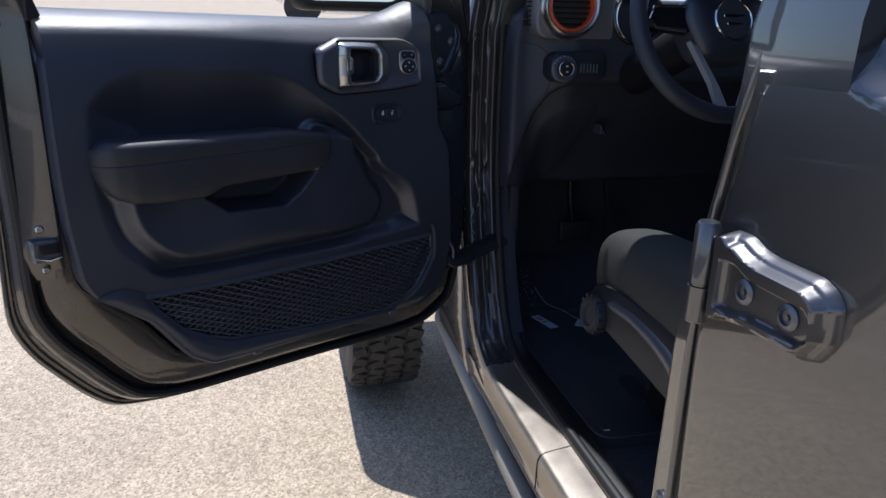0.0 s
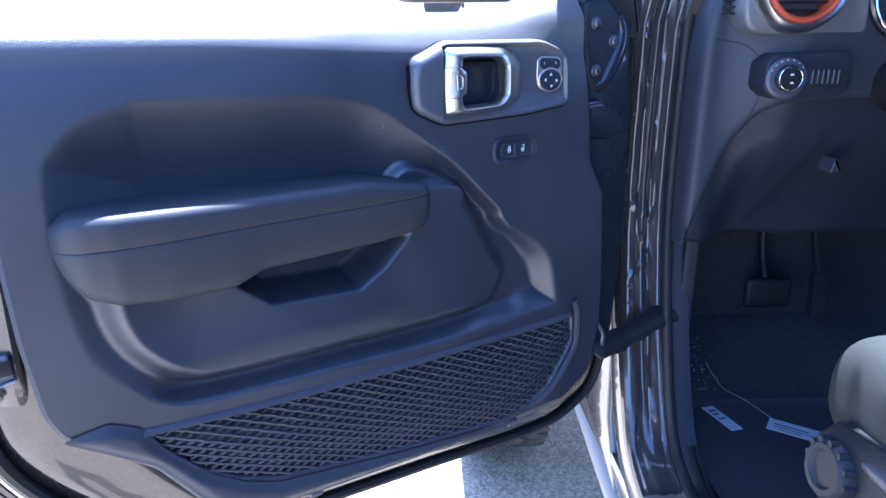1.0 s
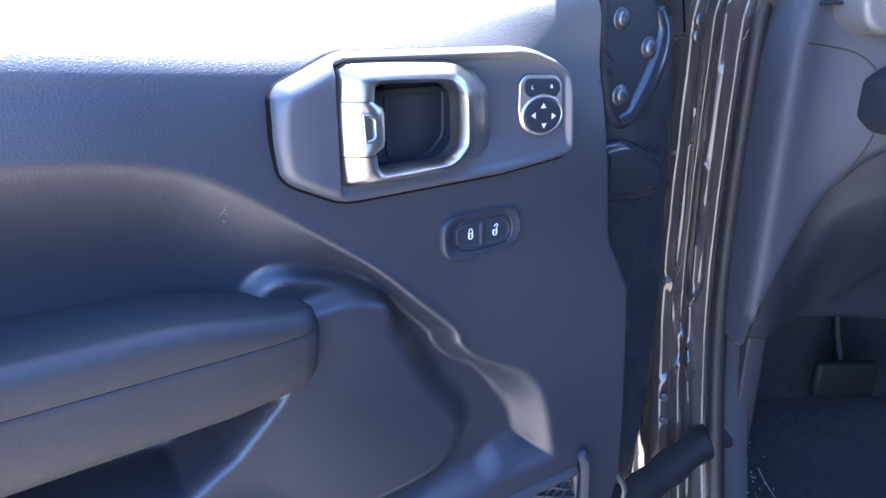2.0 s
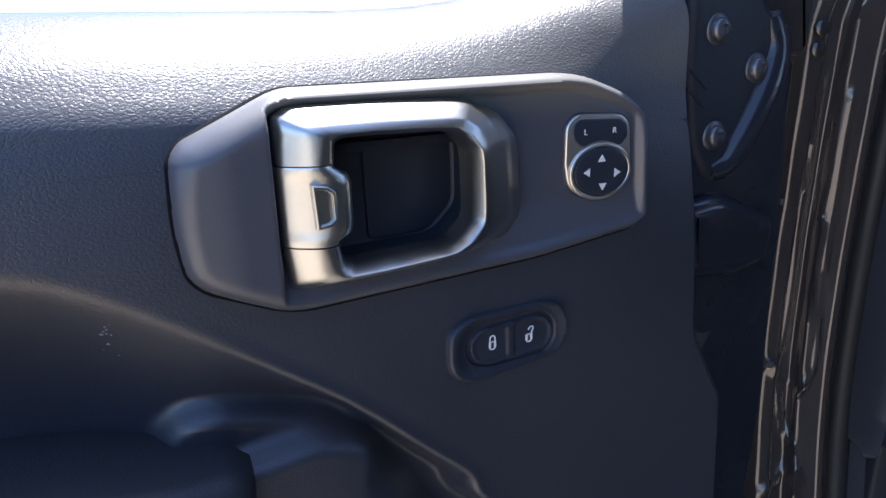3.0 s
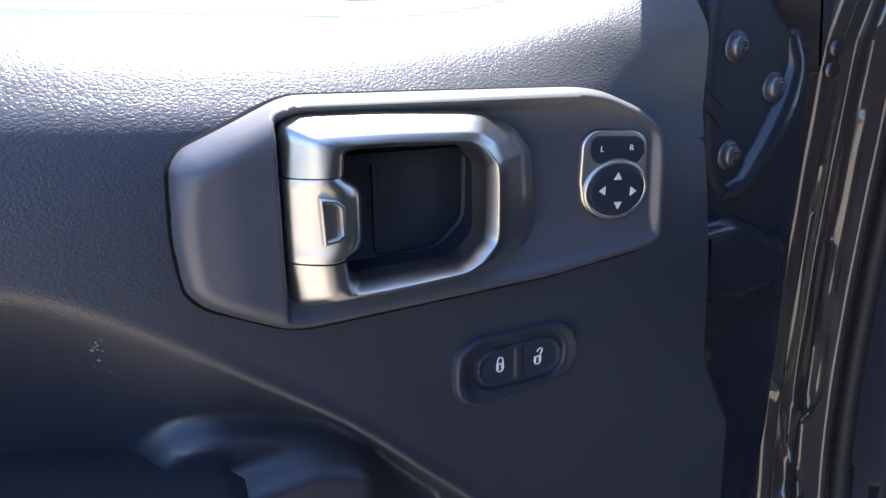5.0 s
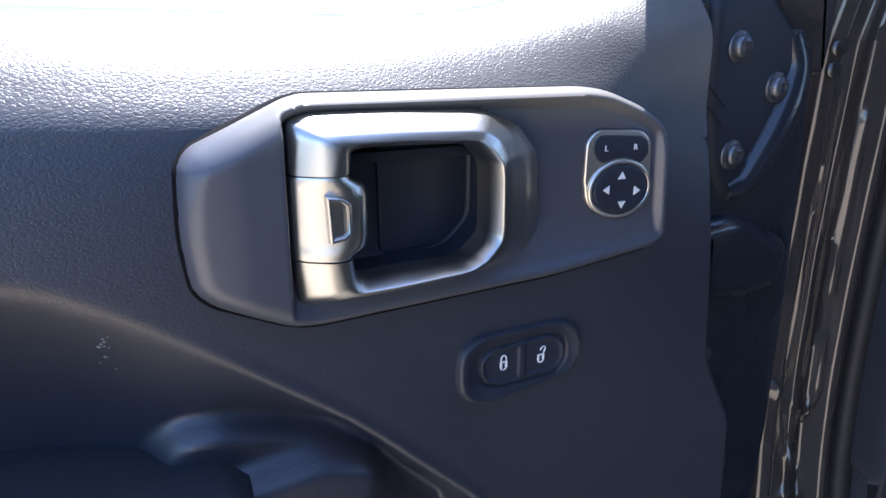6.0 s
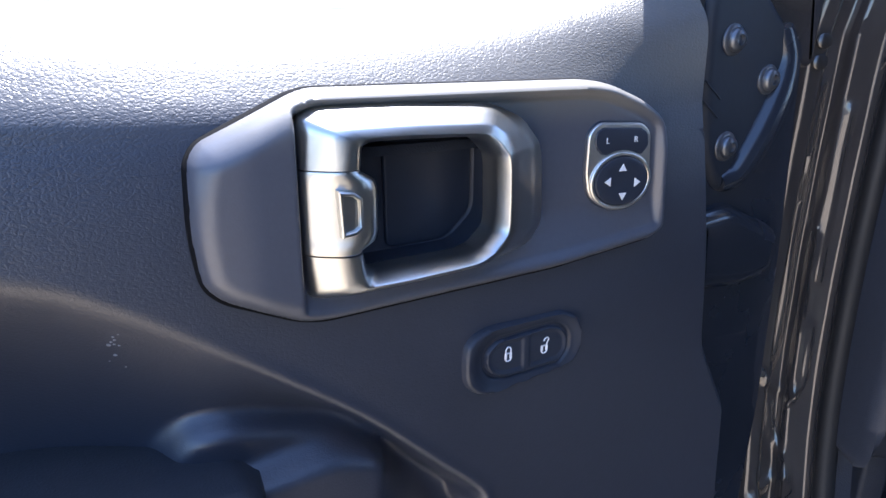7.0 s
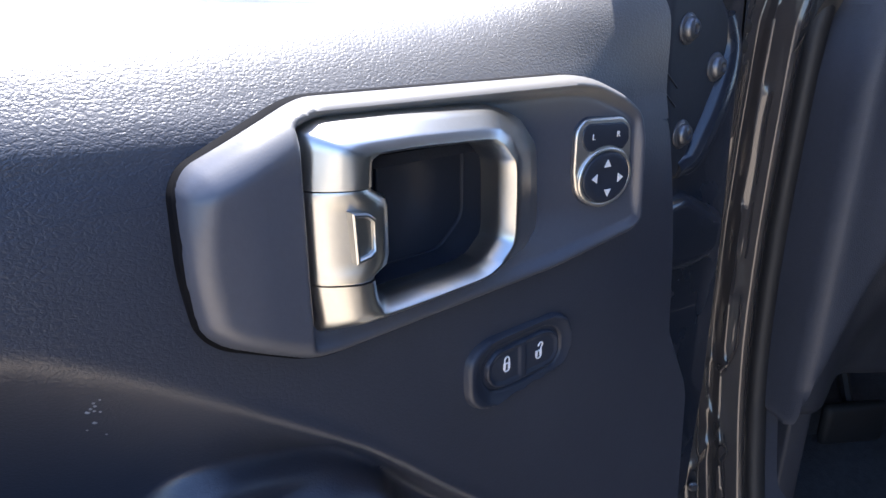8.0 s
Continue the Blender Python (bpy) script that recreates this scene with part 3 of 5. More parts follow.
            ring = [(s, back, low + 0.1 * h), (s, out - 0.034, low + 0.03 * h), (s, out - 0.018, low + 0.02 * h), (s, out - 0.009, low + 0.1 * h), (s, out - 0.004, low + 0.28 * h),
                    (s, out - 0.001, low + 0.6 * h), (s, out - 0.0002, seam - 0.004), (s, out - 0.0003, seam - 0.0012), (s, out - 0.0010, seam - 0.0003), (s, back, seam - 0.0003)]
        rings.append(ring)
    return rings


for name, upper, mat, label in (("armrest", False, REST_TRIM, "moulded lower armrest with a pull pocket beneath"), ("armrest_pad", True, REST_TRIM, "padded leatherette armrest top")):
    bm = bmesh.new()
    loft(bm, rest_rings(upper))
    part(name, bm, mat, door, label, angle=50)


# small scuffs on the trim
def scuff_n(a, b):
    return float(trim_height(np.array([a]), np.array([b]))[0])


rng = random.Random(4)
for cs, cz, count in ((0.184, 1.279, 7), (0.186, 1.266, 3)):
    bm = bmesh.new()
    for k in range(count):
        a, b, r = cs + rng.gauss(0, 0.0022), cz + rng.gauss(0, 0.0022), rng.uniform(0.0003, 0.0008)
        plate([(a + r * math.cos(q + rng.uniform(-0.3, 0.3)) * 1.4, b + r * math.sin(q)) for q in np.linspace(0, 2 * math.pi, 7)[:-1]], scuff_n(a, b) - 0.0006, scuff_n(a, b) + 0.0002, 0.00005, 1, bm)
    part("scuff", bm, SCUFF, door, smooth=False)


# cargo net
def net():
    bm = bmesh.new()
    cell_s, cell_z, half = 0.0215, 0.0100, 0.00145
    slope = cell_z / cell_s
    for sign in (1, -1):
        for k in range(-30, 90):
            c = 0.80 + k * cell_z
            run = []
            for s in np.arange(-0.14, 0.51, 0.0047):
                z = c + sign * slope * (s - 0.18) + 0.0004 * math.sin(s / cell_s * math.pi * 2 + k * math.pi)
                run.append((s, z))
            S, Z = np.array([r[0] for r in run]), np.array([r[1] for r in run])
            d, _ = signed(S, Z, NET_EDGE)
            base = -0.004 + (1.30 - Z) * 0.035
            N = base - 0.003 + 0.006 * ease(d / 0.05) + (0.0006 if sign > 0 else -0.0006)
            ring_run = []
            for s, z, n, dd in list(zip(S, Z, N, d)) + [(0, 0, 0, -1)]:
                if dd > 0:
                    ring_run.append([(s, n + half, z - half), (s, n + half, z + half), (s, n - half, z + half * 1.3), (s, n - half, z - half * 1.3)])
                else:
                    if len(ring_run) > 1:
                        loft(bm, ring_run)
                    ring_run = []
    return bm


part("cargo_net", net(), NET, door, "dark nylon mesh pocket net", angle=80)
net_s, net_z = np.array([p[0] for p in NET_EDGE]), np.array([p[1] for p in NET_EDGE])
hem = [(s, -0.004 + (1.30 - z) * 0.035 + 0.001, z) for s, z in NET_EDGE[:4]]
bm = bmesh.new()
tube(bm, smooth_path(hem, 10), 0.0055, 8, scale=(0.35, 1.0))
part("net_hem", bm, NET, door)
lip = [(-0.128, 0.985), (-0.136, 0.965), (-0.137, 0.915), (-0.124, 0.888), (-0.088, 0.846), (-0.045, 0.823), (0.01, 0.815)]
bm = bmesh.new()
tube(bm, smooth_path([(s, 0.010 + (0.004 if z > 0.84 else -0.002), z) for s, z in lip], 8), [0.003] + [0.0055] * 47 + [0.003], 8)
part("pocket_lip", bm, DASH_TRIM, door)
tray = rounded([(0.574, 1.000), (0.530, 1.006), (0.500, 0.990), (0.480, 0.955), (0.440, 0.908), (0.400, 0.880), (0.36, 0.863), (0.185, 0.836), (0.01, 0.816), (-0.02, 0.808), (0.322, 0.829), (0.399, 0.836), (0.437, 0.862), (0.492, 0.94)], 0.006)
part("pocket_tray", relief(tray, 0.004, lambda S, Z: -0.002 + (1.30 - Z) * 0.035 + 0.006 * ease(signed(S, Z, tray)[0] / 0.012)), DASH_TRIM, door, "smooth plastic rim of the net pocket", angle=70)
for s, z in ((-0.012, 0.807), (0.315, 0.824)):
    bm = bmesh.new()
    box(bm, (s - 0.009, 0.0, z - 0.004), (s + 0.009, 0.014, z + 0.005), 0.002)
    part("trim_clip", bm, SMOOTH_TRIM, door)

# inner handle with its bezel
CUP = rounded([(0.094, 1.367), (0.024, 1.367), (0.004, 1.347), (0.004, 1.308), (0.022, 1.2915), (0.094, 1.2905)], 0.008)


def bezel_height(S, Z):
    rim, _ = signed(S, Z, BEZEL)
    top = ease((Z - 1.335) / 0.025)
    roll = 0.010 + 0.003 * top
    h = -0.0028 - 0.007 * top + (0.0093 + 0.007 * top) * np.sqrt(np.clip(1 - (1 - np.clip(rim / roll, 0, 1)) ** 2, 0, 1))
    h = h + 0.0015 * ease((S - 0.098) / 0.014) - 0.003 * ease((S - 0.125) / 0.03)
    lower = ease((Z - 1.277) / 0.035)
    field = ease((0.1115 - S) / 0.0025) * ease((rim - 0.003) / 0.007) * (0.30 + 0.70 * lower) * (0.55 + 0.45 * ease((S + 0.09) / 0.07))
    h = h - 0.013 * field
    return h


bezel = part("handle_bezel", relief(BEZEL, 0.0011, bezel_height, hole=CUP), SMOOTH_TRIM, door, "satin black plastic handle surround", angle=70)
# Dark strip round the surround that paints the shade in its gap.
bm = bmesh.new()
outer = [(s - 0.0003, z - 0.0009) for s, z in inset(BEZEL, -0.0012)]
sunk = lambda ring, n: [(s, n - 0.007 * float(ease((z - 1.335) / 0.025)), z) for s, z in ring]
loft(bm, [sunk(inset(BEZEL, 0.001), -0.002), sunk(outer, -0.0035), flat(outer, -0.016), flat(inset(BEZEL, 0.001), -0.016)], caps=(False, False))
part("gap", bm, GAP, bezel)
plate_in = rounded([(0.0605, 1.3625), (0.016, 1.3625), (0.0115, 1.343), (0.0115, 1.311), (0.026, 1.2975), (0.0595, 1.2965)], 0.005)
bm = bmesh.new()
loft(bm, [flat(inset(CUP, -0.0025), -0.012), flat(inset(CUP, -0.0015), -0.0048), flat(inset(CUP, 0.0005), -0.0052), flat(inset(CUP, 0.005), -0.0245), flat(inset(CUP, 0.008), -0.0262)], caps=(False, True))
part("cup", bm, SWITCH, bezel, "matt black finger recess")
part("cup_plate", plate(plate_in, -0.038, -0.0236, 0.0012), SWITCH, bezel)

# stations round the loop: outer edge, edge of the opening, the two creases across the bar, how flat-sided it is
LOOP = [(0.1090, 1.3455, 0.0850, 1.3455, 0.50, 0.20, 0.0), (0.1090, 1.3655, 0.0835, 1.3535, 0.55, 0.22, 0.5), (0.1010, 1.3696, 0.0790, 1.3550, 0.46, 0.20, 1.0),
        (0.0637, 1.3695, 0.0656, 1.3551, 0.46, 0.20, 1.0), (0.0154, 1.3679, 0.0295, 1.3541, 0.45, 0.18, 1.0), (-0.0024, 1.3604, 0.0242, 1.3514, 0.36, 0.13, 1.0),
        (-0.0146, 1.3464, 0.0168, 1.3440, 0.28, 0.11, 1.0), (-0.0172, 1.3066, 0.0158, 1.3094, 0.27, 0.11, 1.0), (-0.0090, 1.2964, 0.0250, 1.3008, 0.32, 0.15, 1.0),
        (0.0185, 1.2887, 0.0330, 1.2984, 0.50, 0.28, 1.0), (0.0644, 1.2872, 0.0661, 1.2980, 0.58, 0.38, 1.0), (0.1000, 1.2866, 0.0780, 1.2974, 0.56, 0.34, 0.9),
        (0.1082, 1.2895, 0.0830, 1.3005, 0.48, 0.20, 0.4), (0.1090, 1.3088, 0.0850, 1.3088, 0.50, 0.20, 0.0)]
BAR = [(1.0, -0.014), (1.0, 0.000), (0.985, 0.0035), (0.93, 0.0065), (0.80, 0.0095), (0.62, 0.0125), (0.47, 0.0145), (0.34, 0.0155), (0.20, 0.0153), (0.09, 0.0138), (0.02, 0.0105), (0.0, 0.006), (0.0, -0.005)]


def bar_section(outer, inner, flatness):
    """A section across the bar: a sloped flank, a crease, a front face and a chamfer into the opening."""
    sharp = [(1.0, -0.014), (1.0, -0.001), (0.985, 0.0012), (outer + (1 - outer) * 0.5, 0.0068), (outer + 0.05, 0.0120), (outer, 0.0130), (outer - 0.04, 0.0134),
             (inner + 0.05, 0.0151), (inner, 0.0153), (inner * 0.85, 0.0147), (inner * 0.2, 0.0085), (0.0, 0.0065), (0.0, -0.004)]
    return [(a * flatness + c * (1 - flatness), b * flatness + d * (1 - flatness)) for (a, b), (c, d) in zip(sharp, BAR)]


def handle_loop():
    bm = bmesh.new()
    at = [np.array(row) for row in LOOP]
    line = [at[0]]
    for p, q, r in zip(at, at[1:], at[2:]):
        a, b = q + (p - q) * 0.24, q + (r - q) * 0.24
        line += [(1 - t) ** 2 * a + 2 * t * (1 - t) * q + t * t * b for t in np.linspace(0, 1, 6)]
    line.append(at[-1])
    rings = []
    for os, oz, hs, hz, outer, inner, flatness in line:
        rings.append([(hs + (os - hs) * f, n, hz + (oz - hz) * f) for f, n in bar_section(outer, inner, flatness)])
    loft(bm, rings)
    return bm


handle = part("door_handle", handle_loop(), SATIN_METAL, door, "satin chrome loop-shaped inner door handle", angle=55)
bm = bmesh.new()
rings = []
for z in (1.3094, 1.3105, 1.314, 1.318, 1.327, 1.336, 1.340, 1.3437, 1.3449):
    tab = 0.0075 * float(ease((z - 1.311) / 0.004)) * float(ease((1.343 - z) / 0.004))
    shrink = 0.0004 if z in (1.3094, 1.3449) else 0.0
    left, right = 0.1095, 0.085 - tab
    rings.append([(right + (left - right) * f, (n * (1.0 if n < 0 else 0.98)) - shrink, z) for f, n in BAR])
loft(bm, rings)
part("latch_segment", bm, SATIN_METAL, handle)
tab = [(0.0975, 1.3378), (0.0905, 1.3366), (0.0872, 1.3338), (0.0870, 1.3212), (0.0900, 1.3188), (0.0965, 1.3178)]
bm = bmesh.new()
hole_in = inset(tab, 0.0018)
loft(bm, [flat(tab, 0.012), flat(tab, 0.0162), flat(inset(tab, 0.0006), 0.0168), flat(inset(tab, 0.0013), 0.0168), flat(hole_in, 0.0162), flat(hole_in, 0.0148)])
part("lock_tab", bm, SATIN_METAL, handle)

# mirror switch
DIAL, DIAL_S, DIAL_Z = (-0.0697, 1.3227), 0.0176, 0.0138
ring = lambda r, n: [(DIAL[0] + r * DIAL_S * math.cos(a), n, DIAL[1] + r * DIAL_Z * math.sin(a)) for a in np.linspace(0, 2 * math.pi, 56, endpoint=False)]
PANEL = rounded([(-0.0466, 1.3235), (-0.0466, 1.3495), (-0.0535, 1.3557), (-0.0825, 1.3546), (-0.0893, 1.3485), (-0.0913, 1.3210)], 0.0045, 5)
PANEL = [p for p in PANEL if p[1] > 1.3265] + [(DIAL[0] + 1.24 * DIAL_S * math.cos(a), DIAL[1] + 1.21 * DIAL_Z * math.sin(a)) for a in np.linspace(radians(185), radians(357), 26)]
mirror_switch = part("mirror_switch", plate(PANEL, -0.014, -0.0030, 0.0010), SWITCH, door, "chrome-rimmed mirror adjuster switch")
part("chrome_rim", plate(inset(PANEL, 0.0009), -0.0060, -0.0016, 0.0013, 6), SILVER, mirror_switch)
bm = bmesh.new()
loft(bm, [ring(1.0, -0.004), ring(1.0, -0.0008), ring(0.96, 0.0006), ring(0.84, 0.0012), ring(0.64, 0.0008), ring(0.27, 0.0004)])
part("dial", bm, SWITCH, mirror_switch)
SELECTOR = [(-0.0510, 1.3452), (-0.0516, 1.3496), (-0.0554, 1.3521), (-0.0812, 1.3509), (-0.0856, 1.3481), (-0.0868, 1.3412), (-0.0826, 1.3363)]
SELECTOR += [(DIAL[0] + 1.12 * DIAL_S * math.cos(a), DIAL[1] + 1.21 * DIAL_Z * math.sin(a)) for a in np.linspace(radians(120), radians(60), 9)]
SELECTOR = rounded(SELECTOR + [(-0.0560, 1.3375), (-0.0520, 1.3412)], 0.0018)
part("selector", plate(SELECTOR, -0.006, -0.0009, 0.0010), SWITCH, mirror_switch)
bm = bmesh.new()
tube(bm, ring(1.075, -0.0012), 0.0013, 10, closed=True)
part("dial_ring", bm, SILVER, mirror_switch)


def flat_mark(parent, outline, n, thick=0.0003, mat=MARK, name="mark"):
    return part(name, plate(outline, n - thick, n + thick, 0.0001, 1), mat, parent, smooth=False)


for ds, dz, turn in ((0.0010, 0.0074, 0), (-0.0002, -0.0078, 180), (0.0100, 0.0005, 90), (-0.0091, -0.0009, 270)):
    tri = [(-0.0024, -0.0015), (0.0024, -0.0015), (0.0, 0.0024)]
    c, s_ = math.cos(radians(-turn)), math.sin(radians(-turn))
    flat_mark(mirror_switch, [(DIAL[0] + ds + a * c - b * s_, DIAL[1] + dz + a * s_ + b * c) for a, b in tri], 0.0013, name="arrow_mark")


def lettering(text, size, parent, m, mat, name="lettering"):
    """Raised built-in lettering as a mesh part."""
    curve = bpy.data.curves.new(name, "FONT")
    curve.body, curve.size, curve.align_x, curve.align_y, curve.extrude = text, size, "CENTER", "CENTER", 0.0002
    ob = bpy.data.objects.new(name, curve)
    mesh = bpy.data.meshes.new_from_object(ob)
    bpy.data.objects.remove(ob)
    mesh.materials.append(mat)
    mesh.transform(m)
    made = new(name, mesh)
    made.parent = parent
    return made


FACE = Matrix(((-1, 0, 0, 0), (0, 0, 1, 0), (0, 1, 0, 0), (0, 0, 0, 1)))
for text, s in (("L", -0.0589), ("R", -0.0774)):
    lettering(text, 0.0044, mirror_switch, Matrix.Translation((s, -0.0007, 1.3449)) @ FACE, MARK)

# the switch follows the gentle outward slope of its recess
slant = Matrix(((1, 0, 0, 0), (-0.09, 1, 0, 0.0012 - 0.09 * 0.068), (0, 0, 1, 0), (0, 0, 0, 1)))
for ob in [mirror_switch, *mirror_switch.children]:
    ob.data.transform(slant)

# lock switch
LOCK_OUT = rounded([(0.0292, 1.2330), (0.0280, 1.2455), (0.0220, 1.2512), (0.0120, 1.2540), (-0.036, 1.2540), (-0.0475, 1.2495), (-0.0520, 1.2410), (-0.0520, 1.2265), (-0.0470, 1.2182), (-0.0380, 1.2150), (0.008, 1.2118), (0.0215, 1.2150), (0.0280, 1.2222)], 0.004)
LOCK_IN = rounded([(0.0145, 1.2300), (0.0142, 1.2385), (0.0072, 1.2440), (-0.0280, 1.2456), (-0.0365, 1.2432), (-0.0412, 1.2375), (-0.0412, 1.2275), (-0.0356, 1.2216), (0.002, 1.2212), (0.0100, 1.2238)], 0.003)


def lock_height(S, Z):
    a, _ = signed(S, Z, LOCK_OUT)
    b, _ = signed(S, Z, LOCK_IN)
    return -0.004 + 0.045 * (1.2335 - Z) + 0.0068 * ease(a / 0.0030) - 0.0030 * ease((b + 0.0105) / 0.009) - 0.0030 * ease((b + 0.0016) / 0.0012)


def lock_pad_height(S, Z):
    b, _ = signed(S, Z, LOCK_IN)
    dish = ease((b - 0.0016) / 0.0028) * ease((abs(S + 0.0122) - 0.0012) / 0.0022)
    return -0.0035 + 0.045 * (1.2335 - Z) + 0.0042 * ease(b / 0.0014) - 0.0011 * dish


def padlock(s, z, opened):
    """A printed padlock: an outlined body with a keyhole and a bow, swung aside when opened."""
    bm = bmesh.new()
    n = 0.0
    for side in (-1, 1):
        tube(bm, [(s, n, z + 0.0022), (s + side * 0.0019, n, z + 0.0022), (s + side * 0.0020, n, z - 0.0008), (s + side * 0.0012, n, z - 0.0021), (s, n, z - 0.0024)], 0.00046, 6)
        tube(bm, [(s + side * 0.0012, n, z + 0.0018), (s + side * 0.0013, n, z - 0.0010)], 0.00042, 6)
    lean = -0.0024 if opened else 0.0
    bow = [(s + 0.0016 * math.cos(a) + lean * (0.45 + 0.2 * math.sin(a)), n, z + (0.0049 if opened else 0.0040) + 0.0019 * math.sin(a)) for a in np.linspace(0, math.pi, 11)]
    if opened:
        bow = bow[::-1]
        bow = [(s - 0.0015, n, z + 0.0022), (s - 0.0019, n, z + 0.0036)] + bow[1:] if bow[0][0] < bow[-1][0] else bow + [(s - 0.0015, n, z + 0.0022)]
    else:
        bow = [(s + 0.0016, n, z + 0.0022)] + bow + [(s - 0.0016, n, z + 0.0022)]
    tube(bm, bow, 0.00042, 6)
    return bm


lock_switch = part("lock_switch", relief(LOCK_OUT, 0.0010, lock_height), SWITCH, door, "black power door lock switch", angle=70)
part("lock_button", relief(LOCK_IN, 0.0007, lock_pad_height), SWITCH, lock_switch, angle=70)
for s, z, opened in ((-0.0005, 1.2327, False), (-0.0246, 1.2318, True)):
    part("padlock_mark", padlock(s, z, opened), MARK, lock_switch)

# mirror bracket with bolts, painted front edge
BRACKET = rounded([(-0.157, 1.425), (-0.203, 1.432), (-0.237, 1.405), (-0.248, 1.385), (-0.245, 1.366), (-0.230, 1.336), (-0.213, 1.304), (-0.200, 1.294), (-0.184, 1.300), (-0.170, 1.322), (-0.160, 1.37)], 0.01)
part("mirror_bracket", plate(BRACKET, -0.045, -0.0275, 0.008, 6), MATT_PAINT, door, "dark painted mirror mounting plate")
for s, z in ((-0.181, 1.396), (-0.220, 1.371), (-0.187, 1.329)):
    bm = bmesh.new()
    lathe(bm, (s, -0.0275, z), (0, 1, 0), [(0.0098, 0), (0.0098, 0.0008), (0.0090, 0.0016), (0.0074, 0.0020), (0.0070, 0.0040), (0.0058, 0.0056), (0.0034, 0.0062), (0.0030, 0.0040), (0.0002, 0.0036)], 28)
    part("bolt", bm, STEEL, door)
bm = bmesh.new()
for k in (0, 1):
    tube(bm, [(-0.160, -0.0275, 1.372 - 0.012 * k), (-0.176, -0.0272, 1.360 - 0.012 * k)], 0.0006, 6)
part("bracket_crease", bm, BLACK_PAINT, door)
bm = bmesh.new()
fold = smooth_path([(-0.234, -0.034, 1.404), (-0.241, -0.033, 1.385), (-0.237, -0.032, 1.364), (-0.225, -0.031, 1.340), (-0.212, -0.031, 1.320), (-0.202, -0.031, 1.308), (-0.190, -0.032, 1.304)], 6)
tube(bm, fold, [0.006 + 0.0068 * math.sin(math.pi * min(1, 0.1 + i / (len(fold) - 1) * 0.85)) for i in range(len(fold))], 16)
part("bracket_fold", bm, BLACK_PAINT, door)
# pressed edge of the shell between trim and hinge side
bm = plate(rounded([(-0.160, 1.286), (-0.200, 1.290), (-0.262, 1.262), (-0.258, 1.228), (-0.225, 1.222), (-0.166, 1.228)], 0.012), -0.048, -0.0215, 0.014, 10)
part("hinge_pressing", bm, BLACK_PAINT, door)
bm = bmesh.new()
tube(bm, smooth_path([(-0.150, -0.030, 1.42), (-0.149, -0.030, 1.34), (-0.156, -0.030, 1.26), (-0.160, -0.030, 1.20), (-0.190, -0.030, 1.15), (-0.198, -0.030, 1.02), (-0.197, -0.030, 0.94)], 8), 0.003, 8)
part("edge_seal", bm, RUBBER, door)

front_sheet = rounded([(-0.140, 1.40), (-0.140, 0.90), (-0.20, 0.83), (-0.262, 0.855), (-0.280, 0.95), (-0.284, 1.10), (-0.276, 1.25), (-0.262, 1.40)], 0.015)
part("front_sheet", plate(front_sheet, -0.05, -0.0325, 0.004), BLACK_PAINT, door)

# Widened skin edge, added to stop sun leaking past the door's front.
bm = plate(rounded([(-0.30, 1.40), (-0.30, 0.80), (-0.345, 0.84), (-0.360, 0.95), (-0.362, 1.20), (-0.356, 1.40)], 0.01), -0.114, -0.098, 0.003)
part("front_flange", bm, INNER_PAINT, door)

# latch at the free edge
bm = plate(rounded([(0.634, 1.094), (0.600, 1.094), (0.598, 1.062), (0.634, 1.060)], 0.004), -0.06, -0.0205, 0.003)
latch = part("latch", bm, STEEL, door, "zinc-plated door latch")
bm = bmesh.new()
box(bm, (0.599, -0.034, 1.072), (0.627, -0.0190, 1.089), 0.002)
part("latch_slot", bm, BLACK_PLASTIC, latch)
bm = bmesh.new()
tube(bm, [(0.599, -0.0185, 1.067), (0.615, -0.0175, 1.065), (0.632, -0.020, 1.070), (0.633, -0.025, 1.086)], 0.0018, 8)
part("latch_loop", bm, CHROME, latch)
for s, z in ((0.618, 1.108), (0.618, 1.046)):
    bm = bmesh.new()
    lathe(bm, (s, -0.036, z), (0, 1, 0), [(0.0055, 0), (0.0055, 0.003), (0.004, 0.005), (0.001, 0.005)], 16)
    part("latch_screw", bm, CHROME, latch)

# check strap between door and pillar
inv = DOOR.inverted()
strap_path = smooth_path([inv @ Vector(p) for p in ((0.500, 1.520, 0.885), (0.535, 1.545, 0.876), (0.59, 1.592, 0.876), (0.65, 1.635, 0.884), (0.695, 1.664, 0.885), (0.725, 1.690, 0.872), (0.735, 1.73, 0.862))], 6)
bm = bmesh.new()
tube(bm, strap_path, [0.012, 0.017] + [0.021 + 0.0015 * math.sin(i * 1.3) for i in range(len(strap_path) - 2)], 10, scale=(0.4, 1.0))
part("check_strap", bm, RUBBER, door, "black woven door check strap")
bm = bmesh.new()
tube(bm, [(-0.196, 0.004, 0.925), (-0.201, 0.008, 0.915), (-0.205, 0.010, 0.905), (-0.204, 0.010, 0.885)], 0.0035, 8)
part("strap_hook", bm, STEEL, door)

# outside mirror, its glass turned out towards the road
AIM = Matrix(((1, 0, 0, 0), (-0.85, 1, 0, -0.0765), (0, 0, 1, 0), (0, 0, 0, 1)))
side_mirror = part("side_mirror", plate(rounded([(0.001, 1.430), (-0.178, 1.430), (-0.190, 1.60), (-0.02, 1.615), (0.004, 1.56)], 0.026, 6), -0.232, -0.198, 0.016, 6), BLACK_PLASTIC, door, "black outside mirror")
side_mirror.data.transform(AIM)
